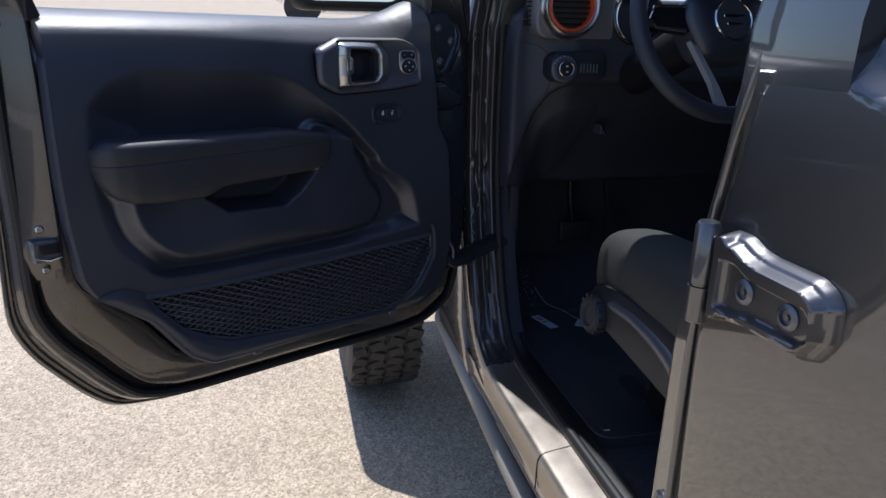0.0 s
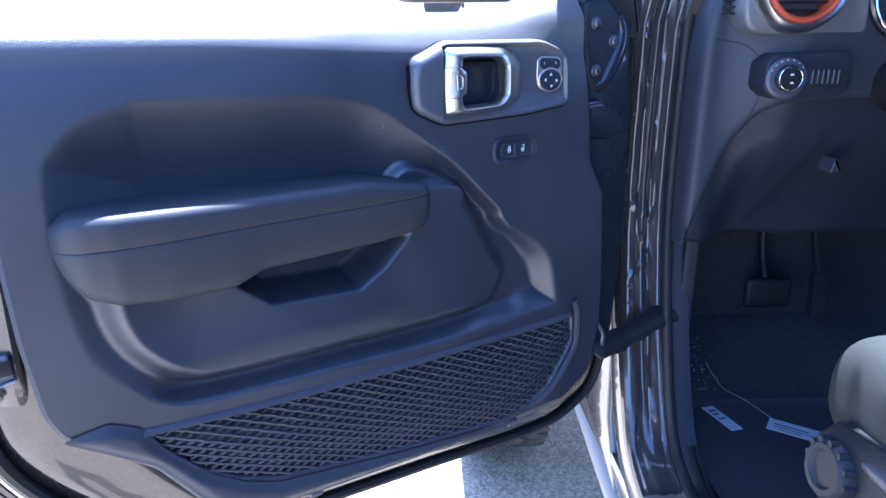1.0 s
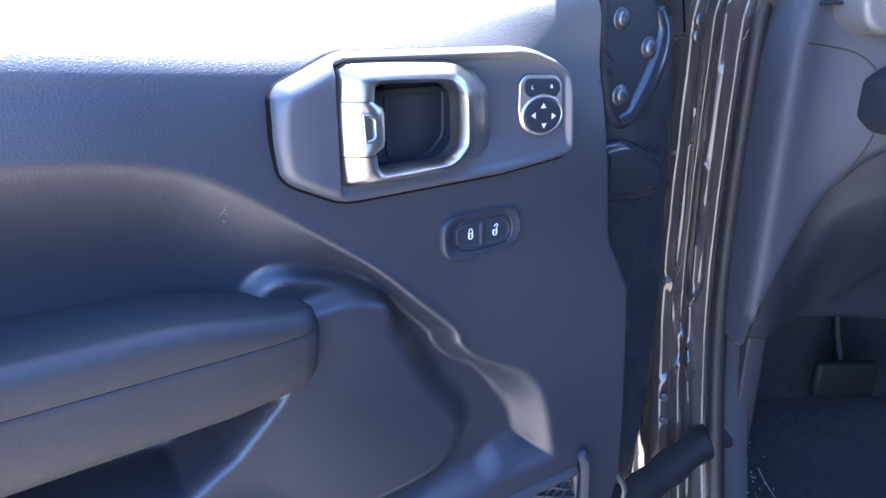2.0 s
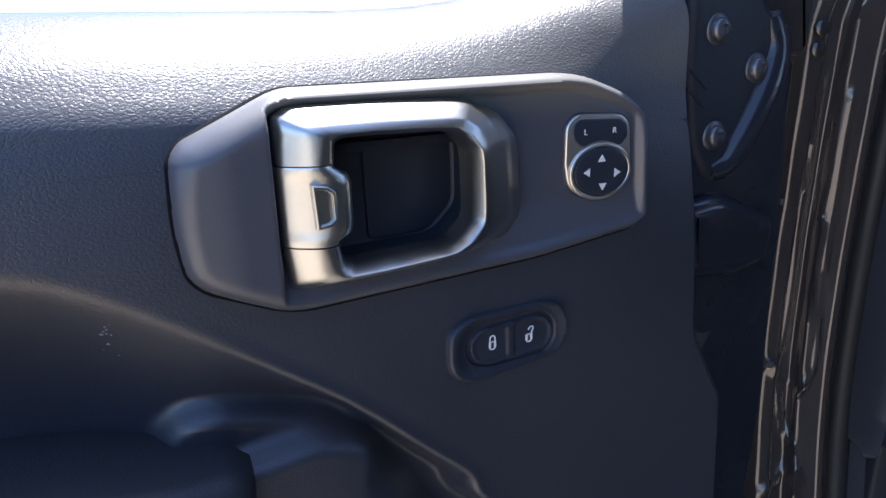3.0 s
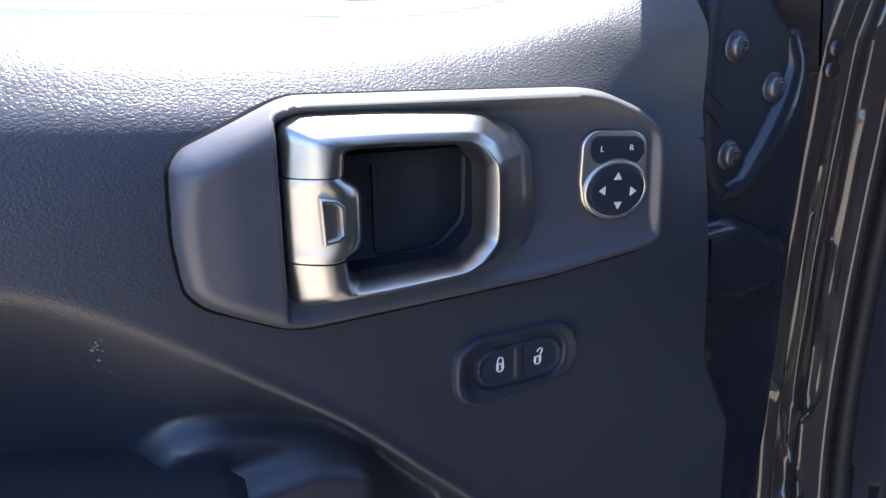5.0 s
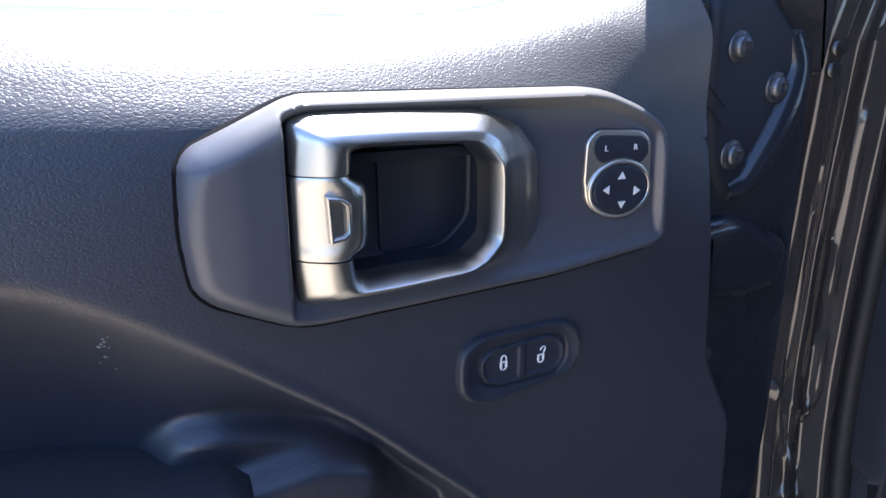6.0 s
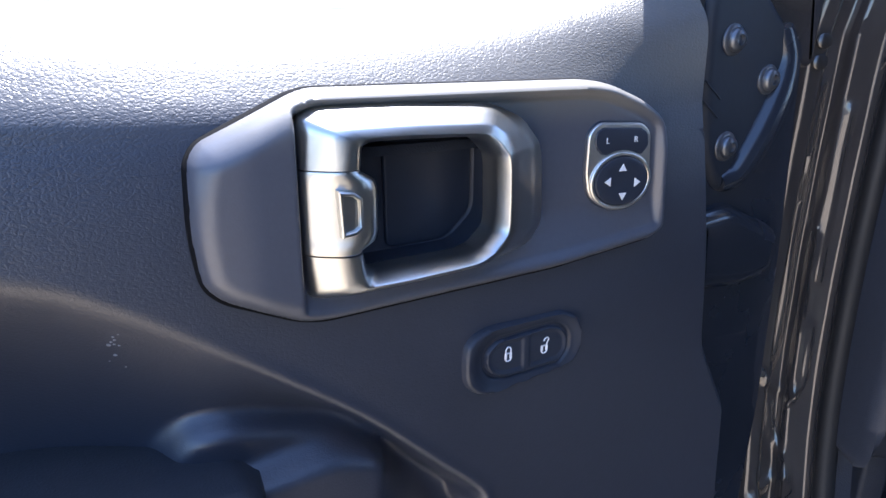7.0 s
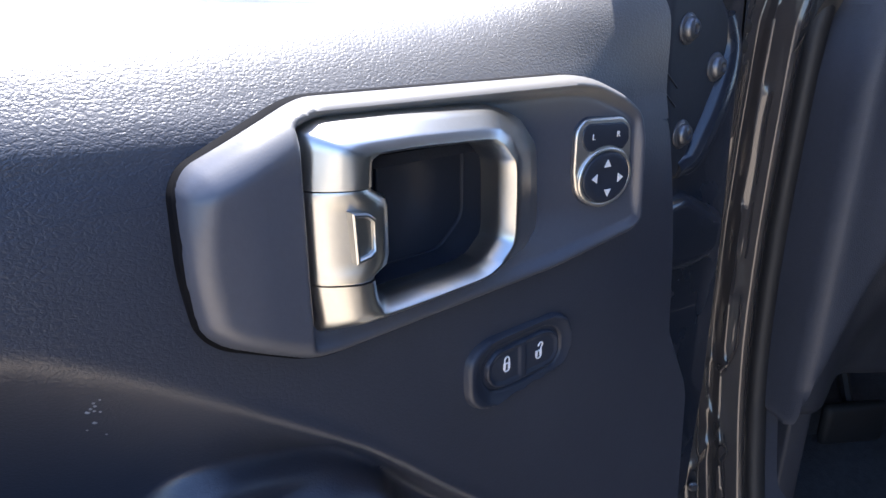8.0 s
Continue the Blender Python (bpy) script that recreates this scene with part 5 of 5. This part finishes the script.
DASH = [(0.672, 1.36), (0.672, 1.20), (0.672, 1.08), (0.672, 1.024), (0.678, 1.022), (0.696, 1.080), (0.718, 1.152), (0.740, 1.208), (0.770, 1.257), (0.80, 1.274), (0.86, 1.280), (1.20, 1.282), (2.05, 1.282), (2.05, 1.45), (1.6, 1.47), (0.90, 1.47), (0.72, 1.46), (0.68, 1.43)]
dash_outline = rounded(DASH, 0.012)
KNEE = rounded([(0.674, 1.030), (0.690, 1.090), (0.712, 1.165), (0.734, 1.222), (0.765, 1.272), (0.80, 1.290), (0.86, 1.297), (1.60, 1.297), (1.60, 1.01), (0.90, 1.015), (0.80, 1.022), (0.72, 1.020)], 0.012)


def dash_depth(X, Z):
    return 1.619 - 0.05 * ease((X - 0.70) / 0.12) * ease((Z - 1.15) / 0.15) + edge_roll(signed(X, Z, dash_outline)[0], 0.016)


def knee_depth(X, Z):
    bulge = 0.004 * ease((signed(X, Z, KNEE_PAD)[0] + 0.010) / 0.022)
    return 1.640 - 0.05 * ease((X - 0.70) / 0.12) * ease((Z - 1.05) / 0.2) + 0.30 * (1.26 - Z) * ease((X - 0.70) / 0.10) - bulge + edge_roll(signed(X, Z, KNEE)[0], 0.012)


KNEE_PAD = rounded([(0.738, 1.10), (0.748, 1.170), (0.766, 1.208), (0.80, 1.228), (0.885, 1.232), (0.882, 1.180), (0.850, 1.085), (0.815, 1.042), (0.76, 1.040)], 0.012)


def faced(outline, step, depth, back):
    """A skin with its sides carried back into the bulkhead."""
    bm = relief(outline, step, depth)
    rim = [e for e in bm.edges if e.is_boundary]
    made = bmesh.ops.extrude_edge_only(bm, edges=rim)
    for v in made["geom"]:
        if isinstance(v, bmesh.types.BMVert):
            v.co.y = back
    return bm


part("body", faced(dash_outline, 0.006, dash_depth, 2.055), DASH_TRIM, dash, angle=50)
part("knee_panel", faced(KNEE, 0.006, knee_depth, 2.05), KNEE_TRIM, dash, "dark knee panel below the dashboard", angle=50)
seam = smooth_path([(0.690, 0, 1.372), (0.735, 0, 1.362), (0.757, 0, 1.335), (0.760, 0, 1.285), (0.747, 0, 1.235), (0.726, 0, 1.18)], 8)
bm = bmesh.new()
tube(bm, [(p.x, float(dash_depth(np.array([p.x]), np.array([p.z]))[0]) + 0.0002, p.z) for p in seam], 0.0009, 6)
part("end_cap_seam", bm, RUBBER, dash)
panel = rounded([(0.744, 1.300), (0.744, 1.337), (0.758, 1.352), (0.862, 1.354), (0.876, 1.340), (0.876, 1.302), (0.862, 1.285), (0.758, 1.285)], 0.006)
turned = lambda bm, y: (bmesh.ops.transform(bm, matrix=Matrix(((1, 0, 0, 0), (0, -1, 0, y), (0, 0, 1, 0), (0, 0, 0, 1))), verts=bm.verts), bm)[1]
switch = part("light_switch", turned(plate(panel, -0.06, 0.005, 0.003), 1.556), KNEE_TRIM, dash, "headlamp knob and dimmer panel")
bm = bmesh.new()
lathe(bm, (0.772, 1.546, 1.316), (-0.08, -1, 0.05), [(0.030, 0), (0.030, 0.003), (0.026, 0.005), (0.024, 0.005)], 32)
part("knob_base", bm, SMOOTH_TRIM, switch)
bm = bmesh.new()
lathe(bm, (0.772, 1.542, 1.316), (-0.08, -1, 0.05), [(0.0195, 0), (0.0185, 0.012), (0.0165, 0.0135), (0.016, 0.012), (0.0005, 0.012)], 32)
part("knob", bm, SWITCH, switch)
bm = bmesh.new()
x_axis, y_axis, z_axis = axis_frame((-0.08, -1, 0.05))
tube(bm, [Vector((0.771, 1.5285, 1.3166)) + (x_axis * math.cos(a) + y_axis * math.sin(a)) * 0.0166 for a in np.linspace(0, 2 * math.pi, 40, endpoint=False)], 0.0011, 8, closed=True)
part("knob_ring", bm, CHROME, switch)
bm = bmesh.new()
lathe(bm, (0.771, 1.529, 1.3165), (-0.08, -1, 0.05), [(0.0160, 0), (0.0160, 0.0016), (0.0003, 0.002)], 32)
part("knob_face", bm, BLACK_PLASTIC, switch)
for dx, dz in ((0.0, 0.006), (0.001, -0.006)):
    bm = bmesh.new()
    box(bm, (0.7685 + dx, 1.5262, 1.3150 + dz), (0.7735 + dx, 1.5268, 1.3178 + dz))
    part("lamp_mark", bm, MARK, switch)
for k in range(7):
    a = radians(35 + 20 * k)
    bm = bmesh.new()
    box(bm, (0.771 + 0.0265 * math.cos(a) - 0.0011, 1.5395, 1.3165 + 0.0265 * math.sin(a) - 0.0006), (0.771 + 0.0265 * math.cos(a) + 0.0011, 1.5405, 1.3165 + 0.0265 * math.sin(a) + 0.0006))
    part("dial_mark", bm, MARK, switch)
for k in range(6):
    bm = bmesh.new()
    box(bm, (0.813 + 0.0080 * k, 1.546, 1.307), (0.8155 + 0.0080 * k, 1.555, 1.328), 0.0012)
    part("dimmer_rib", bm, STEEL, switch)


def vent(x, z, y):
    bm = bmesh.new()
    lathe(bm, (x, y + 0.03, z), (-0.05, -1, 0.08), [(0.068, -0.02), (0.068, 0.02), (0.064, 0.034), (0.060, 0.038), (0.0545, 0.036), (0.054, -0.012)], 48, False)
    shell_v = part("air_vent", bm, SATIN_METAL, dash, "round air vent with an orange ring")
    bm = bmesh.new()
    lathe(bm, (x, y + 0.03, z), (-0.05, -1, 0.08), [(0.0545, 0.020), (0.0545, 0.038), (0.052, 0.041), (0.0485, 0.039), (0.046, 0.030), (0.045, -0.011)], 48, False)
    part("vent_ring", bm, ORANGE, shell_v, "orange vent ring")
    for k in range(-3, 4):
        h = 0.045 * math.sqrt(1 - (k / 4.2) ** 2)
        bm = bmesh.new()
        box(bm, (x - h, y + 0.002, z + k * 0.0115 - 0.0015), (x + h, y + 0.022, z + k * 0.0115 + 0.0015), 0.0008, 1)
        part("vane", bm, BLACK_PLASTIC, shell_v)
    bm = bmesh.new()
    lathe(bm, (x, y + 0.04, z), (-0.05, -1, 0.08), [(0.05, 0), (0.0005, 0.001)], 32)
    part("vent_back", bm, BLACK_PLASTIC, shell_v)


panel_edge = rounded([(0.706, 1.50), (0.706, 1.412), (0.712, 1.392), (0.728, 1.380), (0.80, 1.377), (0.90, 1.377), (0.90, 1.50)], 0.012)
part("vent_panel", turned(plate(panel_edge, -0.06, 0.012, 0.008, 5), 1.580), VENT_GREY, dash, "satin silver-grey panel round the air vent")
vent(0.782, 1.447, 1.545)
for k in range(6):
    bm = bmesh.new()
    box(bm, (0.694, 1.600, 1.408 + 0.010 * k), (0.722, 1.622, 1.411 + 0.010 * k), 0.001, 1)
    part("demister_slat", bm, BLACK_PLASTIC, dash)
bm = bmesh.new()
lathe(bm, (0.955, 1.57, 1.430), (-0.02, -1, 0.12), [(0.062, -0.03), (0.062, 0.010), (0.058, 0.014), (0.055, 0.010), (0.053, -0.01), (0.0005, -0.01)], 48)
gauge = part("gauge", bm, BLACK_PLASTIC, dash, "round instrument gauge with bright ring")
bm = bmesh.new()
lathe(bm, (0.955, 1.57, 1.430), (-0.02, -1, 0.12), [(0.0622, 0.006), (0.0622, 0.012), (0.060, 0.0155), (0.057, 0.0145), (0.056, 0.010), (0.0555, -0.008)], 48, False)
part("gauge_ring", bm, CHROME, gauge)
bm = bmesh.new()
loft(bm, [[(0.94, 1.555, 1.43), (0.944, 1.555, 1.427), (0.944, 1.553, 1.427), (0.94, 1.553, 1.43)], [(0.968, 1.556, 1.445), (0.969, 1.556, 1.444), (0.969, 1.554, 1.444), (0.968, 1.554, 1.445)]])
part("needle", bm, ORANGE, gauge)

bm = turned(plate(rounded([(0.896, 1.159), (0.918, 1.159), (0.902, 1.185)], 0.004), -0.03, 0.010, 0.004), 1.600)
part("release_lever", bm, DASH_TRIM, dash, "small grey triangular release lever")

# steering wheel
W = look((0.968, 1.270, 1.415), (0.968, 0.5, 1.70))
steer = thing("steering_wheel", "black leather steering wheel with silver spoke accents", "steering wheel", W)
bm = bmesh.new()
tube(bm, [(0.176 * math.cos(a), 0.176 * math.sin(a), 0) for a in np.linspace(0, 2 * math.pi, 64, endpoint=False)], 0.0165, 14, closed=True)
part("rim", bm, DASH_TRIM, steer)
bm = bmesh.new()
pad = rounded([(-0.085, 0.045), (0.085, 0.045), (0.092, 0.0), (0.060, -0.075), (-0.060, -0.075), (-0.092, 0.0)], 0.03, 6)
rings = [[(x, y, -0.045 * -1) for x, y in inset(pad, 0.03)]]
rings = [[(x * k, y * k, z) for x, y in pad] for k, z in ((0.7, 0.05), (0.95, 0.04), (1.0, 0.015), (0.97, -0.012), (0.85, -0.024), (0.5, -0.03))]
loft(bm, rings)
part("hub", bm, TRIM, steer)
bm = bmesh.new()
lathe(bm, (0, -0.005, -0.0285), (0, 0, -1), [(0.040, 0), (0.040, 0.003), (0.038, 0.005), (0.0365, 0.004), (0.036, 0.0025), (0.0005, 0.0025)], 40)
emblem = part("emblem", bm, CHROME, steer)
bm = bmesh.new()
lathe(bm, (0, -0.005, -0.0312), (0, 0, -1), [(0.0355, 0), (0.0355, 0.0008), (0.0003, 0.0012)], 40)
part("emblem_face", bm, SMOOTH_TRIM, emblem)
for x0, x1, y0, y1 in ((-0.022, 0.022, -0.002, 0.004), (-0.016, 0.016, -0.016, -0.011)):
    bm = bmesh.new()
    box(bm, (x0, y0, -0.0345), (x1, y1, -0.032), 0.001, 1)
    part("emblem_bar", bm, CHROME, emblem)
for side in (-1, 1):
    bm = bmesh.new()
    loft(bm, [[(side * 0.080, 0.022, 0.010), (side * 0.080, -0.022, 0.010), (side * 0.080, -0.022, -0.012), (side * 0.080, 0.022, -0.012)], [(side * 0.180, 0.020, 0.010), (side * 0.180, -0.012, 0.010), (side * 0.180, -0.012, -0.008), (side * 0.180, 0.020, -0.008)]])
    part("spoke", bm, BLACK_PLASTIC, steer)
    bm = bmesh.new()
    tube(bm, [(side * 0.088, 0.024, -0.014), (side * 0.150, 0.022, -0.012), (side * 0.160, 0.0, -0.012), (side * 0.150, -0.016, -0.012), (side * 0.090, -0.022, -0.014)], 0.003, 8)
    part("button_frame", bm, CHROME, steer)
    bm = bmesh.new()
    loft(bm, [[(side * 0.082, -0.040, 0.0), (side * 0.064, -0.052, 0.0), (side * 0.064, -0.052, -0.012), (side * 0.082, -0.040, -0.014)], [(side * 0.045, -0.118, 0.0), (side * 0.028, -0.124, 0.0), (side * 0.028, -0.124, -0.012), (side * 0.045, -0.118, -0.014)],
              [(side * 0.03, -0.172, 0.0), (side * 0.006, -0.174, 0.0), (side * 0.006, -0.174, -0.008), (side * 0.03, -0.172, -0.008)]])
    part("lower_spoke", bm, SPOKE, steer)
bm = bmesh.new()
lathe(bm, (0, 0, 0.03), (0, 0, 1), [(0.05, 0), (0.045, 0.10), (0.045, 0.30)], 24)
part("column", bm, BLACK_PLASTIC, steer)

# driver's seat


def cushion(lo, hi, bm):
    """A padded block with soft edges."""
    n = 14
    rings = []
    for i in range(n + 1):
        t = i / n
        y = lo[1] + (hi[1] - lo[1]) * t
        k = (1 - abs(2 * t - 1) ** 5) ** 0.4 if 0 < t < 1 else 0.12
        ring = []
        for a in np.linspace(0, 2 * math.pi, 28, endpoint=False):
            c, s = math.cos(a), math.sin(a)
            r = 1.0 / (abs(c) ** 5 + abs(s) ** 5) ** 0.2
            cx, cz = (lo[0] + hi[0]) / 2, (lo[2] + hi[2]) / 2
            ring.append((cx + r * c * (hi[0] - lo[0]) / 2 * (0.86 + 0.14 * k), y, cz + r * s * (hi[2] - lo[2]) / 2 * (0.45 + 0.55 * k)))
        rings.append(ring)
    loft(bm, rings)
    return bm


seat = thing("driver_seat", "dark grey leather driver's seat with side adjuster knob", "car seat")
part("cushion", cushion((0.86, 0.78, 0.78), (1.24, 1.345, 0.955), bmesh.new()), FABRIC, seat)
bm = bmesh.new()
rings = []
stations = [(1.378, 0.842, 0.862, 0.882, 0.900), (1.372, 0.822, 0.882, 0.864, 0.930), (1.36, 0.805, 0.897, 0.852, 0.957), (1.32, 0.785, 0.912, 0.84, 0.997), (1.24, 0.768, 0.915, 0.84, 1.020), (1.10, 0.757, 0.912, 0.835, 1.033), (0.92, 0.755, 0.912, 0.82, 1.036), (0.80, 0.765, 0.905, 0.83, 1.02)]
lower = smooth_path([(y, x0, z0) for y, x0, x1, z0, z1 in stations], 5)
upper = smooth_path([(y, x1, z1) for y, x0, x1, z0, z1 in stations], 5)
for p, q in zip(lower, upper):
    ring = []
    for a in np.linspace(0, 2 * math.pi, 44, endpoint=False):
        c, s = math.cos(a), math.sin(a)
        r = 1.0 / (abs(c) ** 3.0 + abs(s) ** 3.0) ** (1 / 3.0)
        ring.append(((p.y + q.y) / 2 + r * c * (q.y - p.y) / 2, p.x, (p.z + q.z) / 2 + r * s * (q.z - p.z) / 2))
    rings.append(ring)
loft(bm, rings)
part("bolster", bm, FABRIC, seat, "padded side bolster")
bm = bmesh.new()
rings = []
for y, z0, z1 in ((1.285, 0.84, 0.875), (1.26, 0.826, 0.905), (1.15, 0.818, 0.922), (1.02, 0.804, 0.922), (0.90, 0.79, 0.91), (0.80, 0.79, 0.89)):
    rings.append([(0.800, y, z0), (0.758, y, z0), (0.748, y, z0 + 0.010), (0.746, y, z1 - 0.012), (0.754, y, z1), (0.800, y, z1)])
loft(bm, rings)
part("side_shield", bm, SHIELD_TRIM, seat, "black plastic seat side shield")
bm = bmesh.new()
lathe(bm, (0.750, 1.235, 0.849), (-1, 0.0, 0.12), [(0.040, -0.004), (0.040, 0.012), (0.037, 0.020), (0.033, 0.024), (0.026, 0.024), (0.022, 0.019), (0.0005, 0.019)], 32)
knob = part("adjuster_knob", bm, KNEE_TRIM, seat, "round ribbed adjuster knob")
for i in range(12):
    a = i / 12 * 2 * math.pi
    bm = bmesh.new()
    tube(bm, [(0.744, 1.235 + 0.0395 * math.cos(a), 0.849 + 0.0395 * math.sin(a)), (0.731, 1.235 + 0.0380 * math.cos(a), 0.851 + 0.0380 * math.sin(a))], 0.005, 6)
    part("knob_rib", bm, KNEE_TRIM, knob)
bm = bmesh.new()
box(bm, (0.88, 0.80, 0.60), (1.20, 1.24, 0.85), 0.03)
part("base", bm, BLACK_PLASTIC, seat)
for x in (0.90, 1.16):
    bm = bmesh.new()
    box(bm, (x, 0.72, 0.582), (x + 0.035, 1.38, 0.612), 0.004)
    part("rail", bm, STEEL, seat)
bm = bmesh.new()
rings = []
for y, z, h, out in ((1.195, 0.888, 0.006, 0.004), (1.17, 0.893, 0.012, 0.009), (1.10, 0.897, 0.013, 0.010), (1.03, 0.890, 0.015, 0.011), (0.98, 0.878, 0.019, 0.012), (0.945, 0.860, 0.022, 0.012), (0.925, 0.842, 0.020, 0.008), (0.915, 0.835, 0.010, 0.003)):
    rings.append([(0.750 - out * max(0.0, math.cos(a)) + (0.004 if math.cos(a) < 0 else 0), y, z + h * math.sin(a)) for a in np.linspace(0, 2 * math.pi, 14, endpoint=False)])
loft(bm, rings)
part("height_lever", bm, SMOOTH_TRIM, seat, "long grey height lever")
part("backrest", cushion((0.80, 0.60, 0.95), (1.28, 0.80, 1.62), bmesh.new()), FABRIC, seat)

# floor mat, labels, pedals
mat = thing("floor_mat", "black moulded floor mat with raised edge", "floor mat")
bm = bmesh.new()
mat_edge = rounded([(0.735, 1.15), (1.18, 1.15), (1.18, 1.80), (0.735, 1.80)], 0.05)
loft(bm, [[(x, y, z) for x, y in inset(mat_edge, d)] for d, z in ((0.0, 0.583), (0.002, 0.604), (0.006, 0.606), (0.014, 0.600), (0.03, 0.597))])
part("mat_body", bm, MAT_RUBBER, mat)


def label_tag(corners, bars):
    tag = thing("paper_label", "small white printed paper label lying on the floor mat", "label")
    bm = bmesh.new()
    loft(bm, [[(x, y, 0.6005) for x, y in corners], [(x, y, 0.6014) for x, y in corners]])
    part("sheet", bm, PAPER, tag)
    a, b, c, d = (Vector(p) for p in corners)
    for u0, u1, v0, v1 in bars:
        bm = bmesh.new()
        quad = [(a.lerp(b, u)).lerp(d.lerp(c, u), v) for u, v in ((u0, v0), (u1, v0), (u1, v1), (u0, v1))]
        loft(bm, [[(p.x, p.y, 0.6012) for p in quad], [(p.x, p.y, 0.6017) for p in quad]])
        part("print_bar", bm, INK, tag)


label_tag([(0.823, 1.772), (0.850, 1.778), (0.877, 1.690), (0.850, 1.684)], [(0.2, 0.8, 0.15, 0.22), (0.2, 0.7, 0.3, 0.36), (0.2, 0.8, 0.5, 0.55)])
label_tag([(0.925, 1.690), (0.952, 1.727), (1.040, 1.665), (1.015, 1.628)], [(0.55, 0.65, 0.1, 0.7), (0.35, 0.42, 0.1, 0.8), (0.15, 0.2, 0.2, 0.6)])
rng = random.Random(11)
crumbs = thing("crumbs", "white crumbs scattered on the black footwell carpet", "crumbs", kind="stuff")
bm = bmesh.new()
for k in range(70):
    x, y, r = rng.gauss(0.852, 0.017), rng.uniform(1.835, 1.945), rng.uniform(0.0005, 0.0015)
    z = 0.581 + (y - 1.80) * 0.70
    bmesh.ops.create_icosphere(bm, subdivisions=1, radius=r, matrix=Matrix.Translation((x, y, z + r * 0.4)) @ Matrix.Diagonal((1, rng.uniform(0.5, 1.4), 0.7, 1)))
part("specks", bm, MARK, crumbs, smooth=False)
thread = thing("loose_thread", "thin pale thread lying on the footwell carpet", "thread")
bm = bmesh.new()
tube(bm, smooth_path([(0.878, 1.890, 0.646), (0.884, 1.866, 0.630), (0.900, 1.835, 0.609), (0.925, 1.79, 0.608), (0.948, 1.745, 0.602), (0.958, 1.715, 0.602)], 6), 0.0005, 6)
part("strand", bm, MARK, thread)
pedal = thing("pedal", "black rubber brake pedal hanging from the bulkhead", "pedal")
bm = bmesh.new()
box(bm, (0.945, 1.885, 0.785), (1.050, 1.905, 0.855), 0.010)
part("pad", bm, RUBBER, pedal)
bm = bmesh.new()
tube(bm, smooth_path([(0.998, 1.905, 0.83), (0.998, 1.95, 0.95), (0.998, 1.90, 1.20)], 5), 0.009, 8)
part("arm", bm, BLACK_PLASTIC, pedal)

accel = thing("pedal", "narrow black accelerator pedal beside the brake", "pedal")
bm = bmesh.new()
loft(bm, [[(1.095, 1.895, 0.865), (1.135, 1.895, 0.865), (1.135, 1.907, 0.865), (1.095, 1.907, 0.865)], [(1.090, 1.875, 0.765), (1.140, 1.875, 0.765), (1.140, 1.889, 0.765), (1.090, 1.889, 0.765)]])
bmesh.ops.bevel(bm, geom=bm.edges[:], offset=0.004, segments=2, affect="EDGES")
part("pad", bm, RUBBER, accel)
bm = bmesh.new()
tube(bm, smooth_path([(1.115, 1.90, 0.85), (1.115, 1.95, 0.97), (1.115, 1.93, 1.20)], 5), 0.007, 8)
part("arm", bm, BLACK_PLASTIC, accel)

# ---- a parked vehicle beyond ----
far = thing("parked_car", "white parked utility vehicle across the lot", "car", pose(2.05, 14.85, ground_height(0, 14.85), 0, 0, 90))
bm = bmesh.new()
rings = []
for y, w, z0, z1 in ((-2.1, 0.86, 0.5, 1.0), (-2.0, 0.92, 0.42, 1.08), (-0.9, 0.94, 0.24, 1.12), (0.0, 0.95, 0.22, 1.15), (0.98, 0.95, 0.24, 1.15), (1.03, 0.95, 0.60, 1.15), (1.75, 0.95, 0.62, 1.15), (1.80, 0.94, 0.42, 1.13), (1.95, 0.88, 0.5, 1.1)):
    rings.append([(-w, y, z0), (w, y, z0), (w, y, z1 - 0.1), (w * 0.94, y, z1), (-w * 0.94, y, z1), (-w, y, z1 - 0.1)])
loft(bm, rings)
part("body", bm, WHITE_PAINT, far)
bm = bmesh.new()
loft(bm, [[(-0.86, -0.9, 1.12), (0.86, -0.9, 1.12), (0.86, 2.1, 1.12), (-0.86, 2.1, 1.12)], [(-0.72, -0.2, 1.75), (0.72, -0.2, 1.75), (0.72, 1.9, 1.75), (-0.72, 1.9, 1.75)]])
part("cabin", bm, BLACK_PLASTIC, far)
for x in (-0.84, 0.84):
    for y in (-1.35, 1.4):
        wheel(far, (x, y, 0.37), 0.37, 0.24, tread=False)
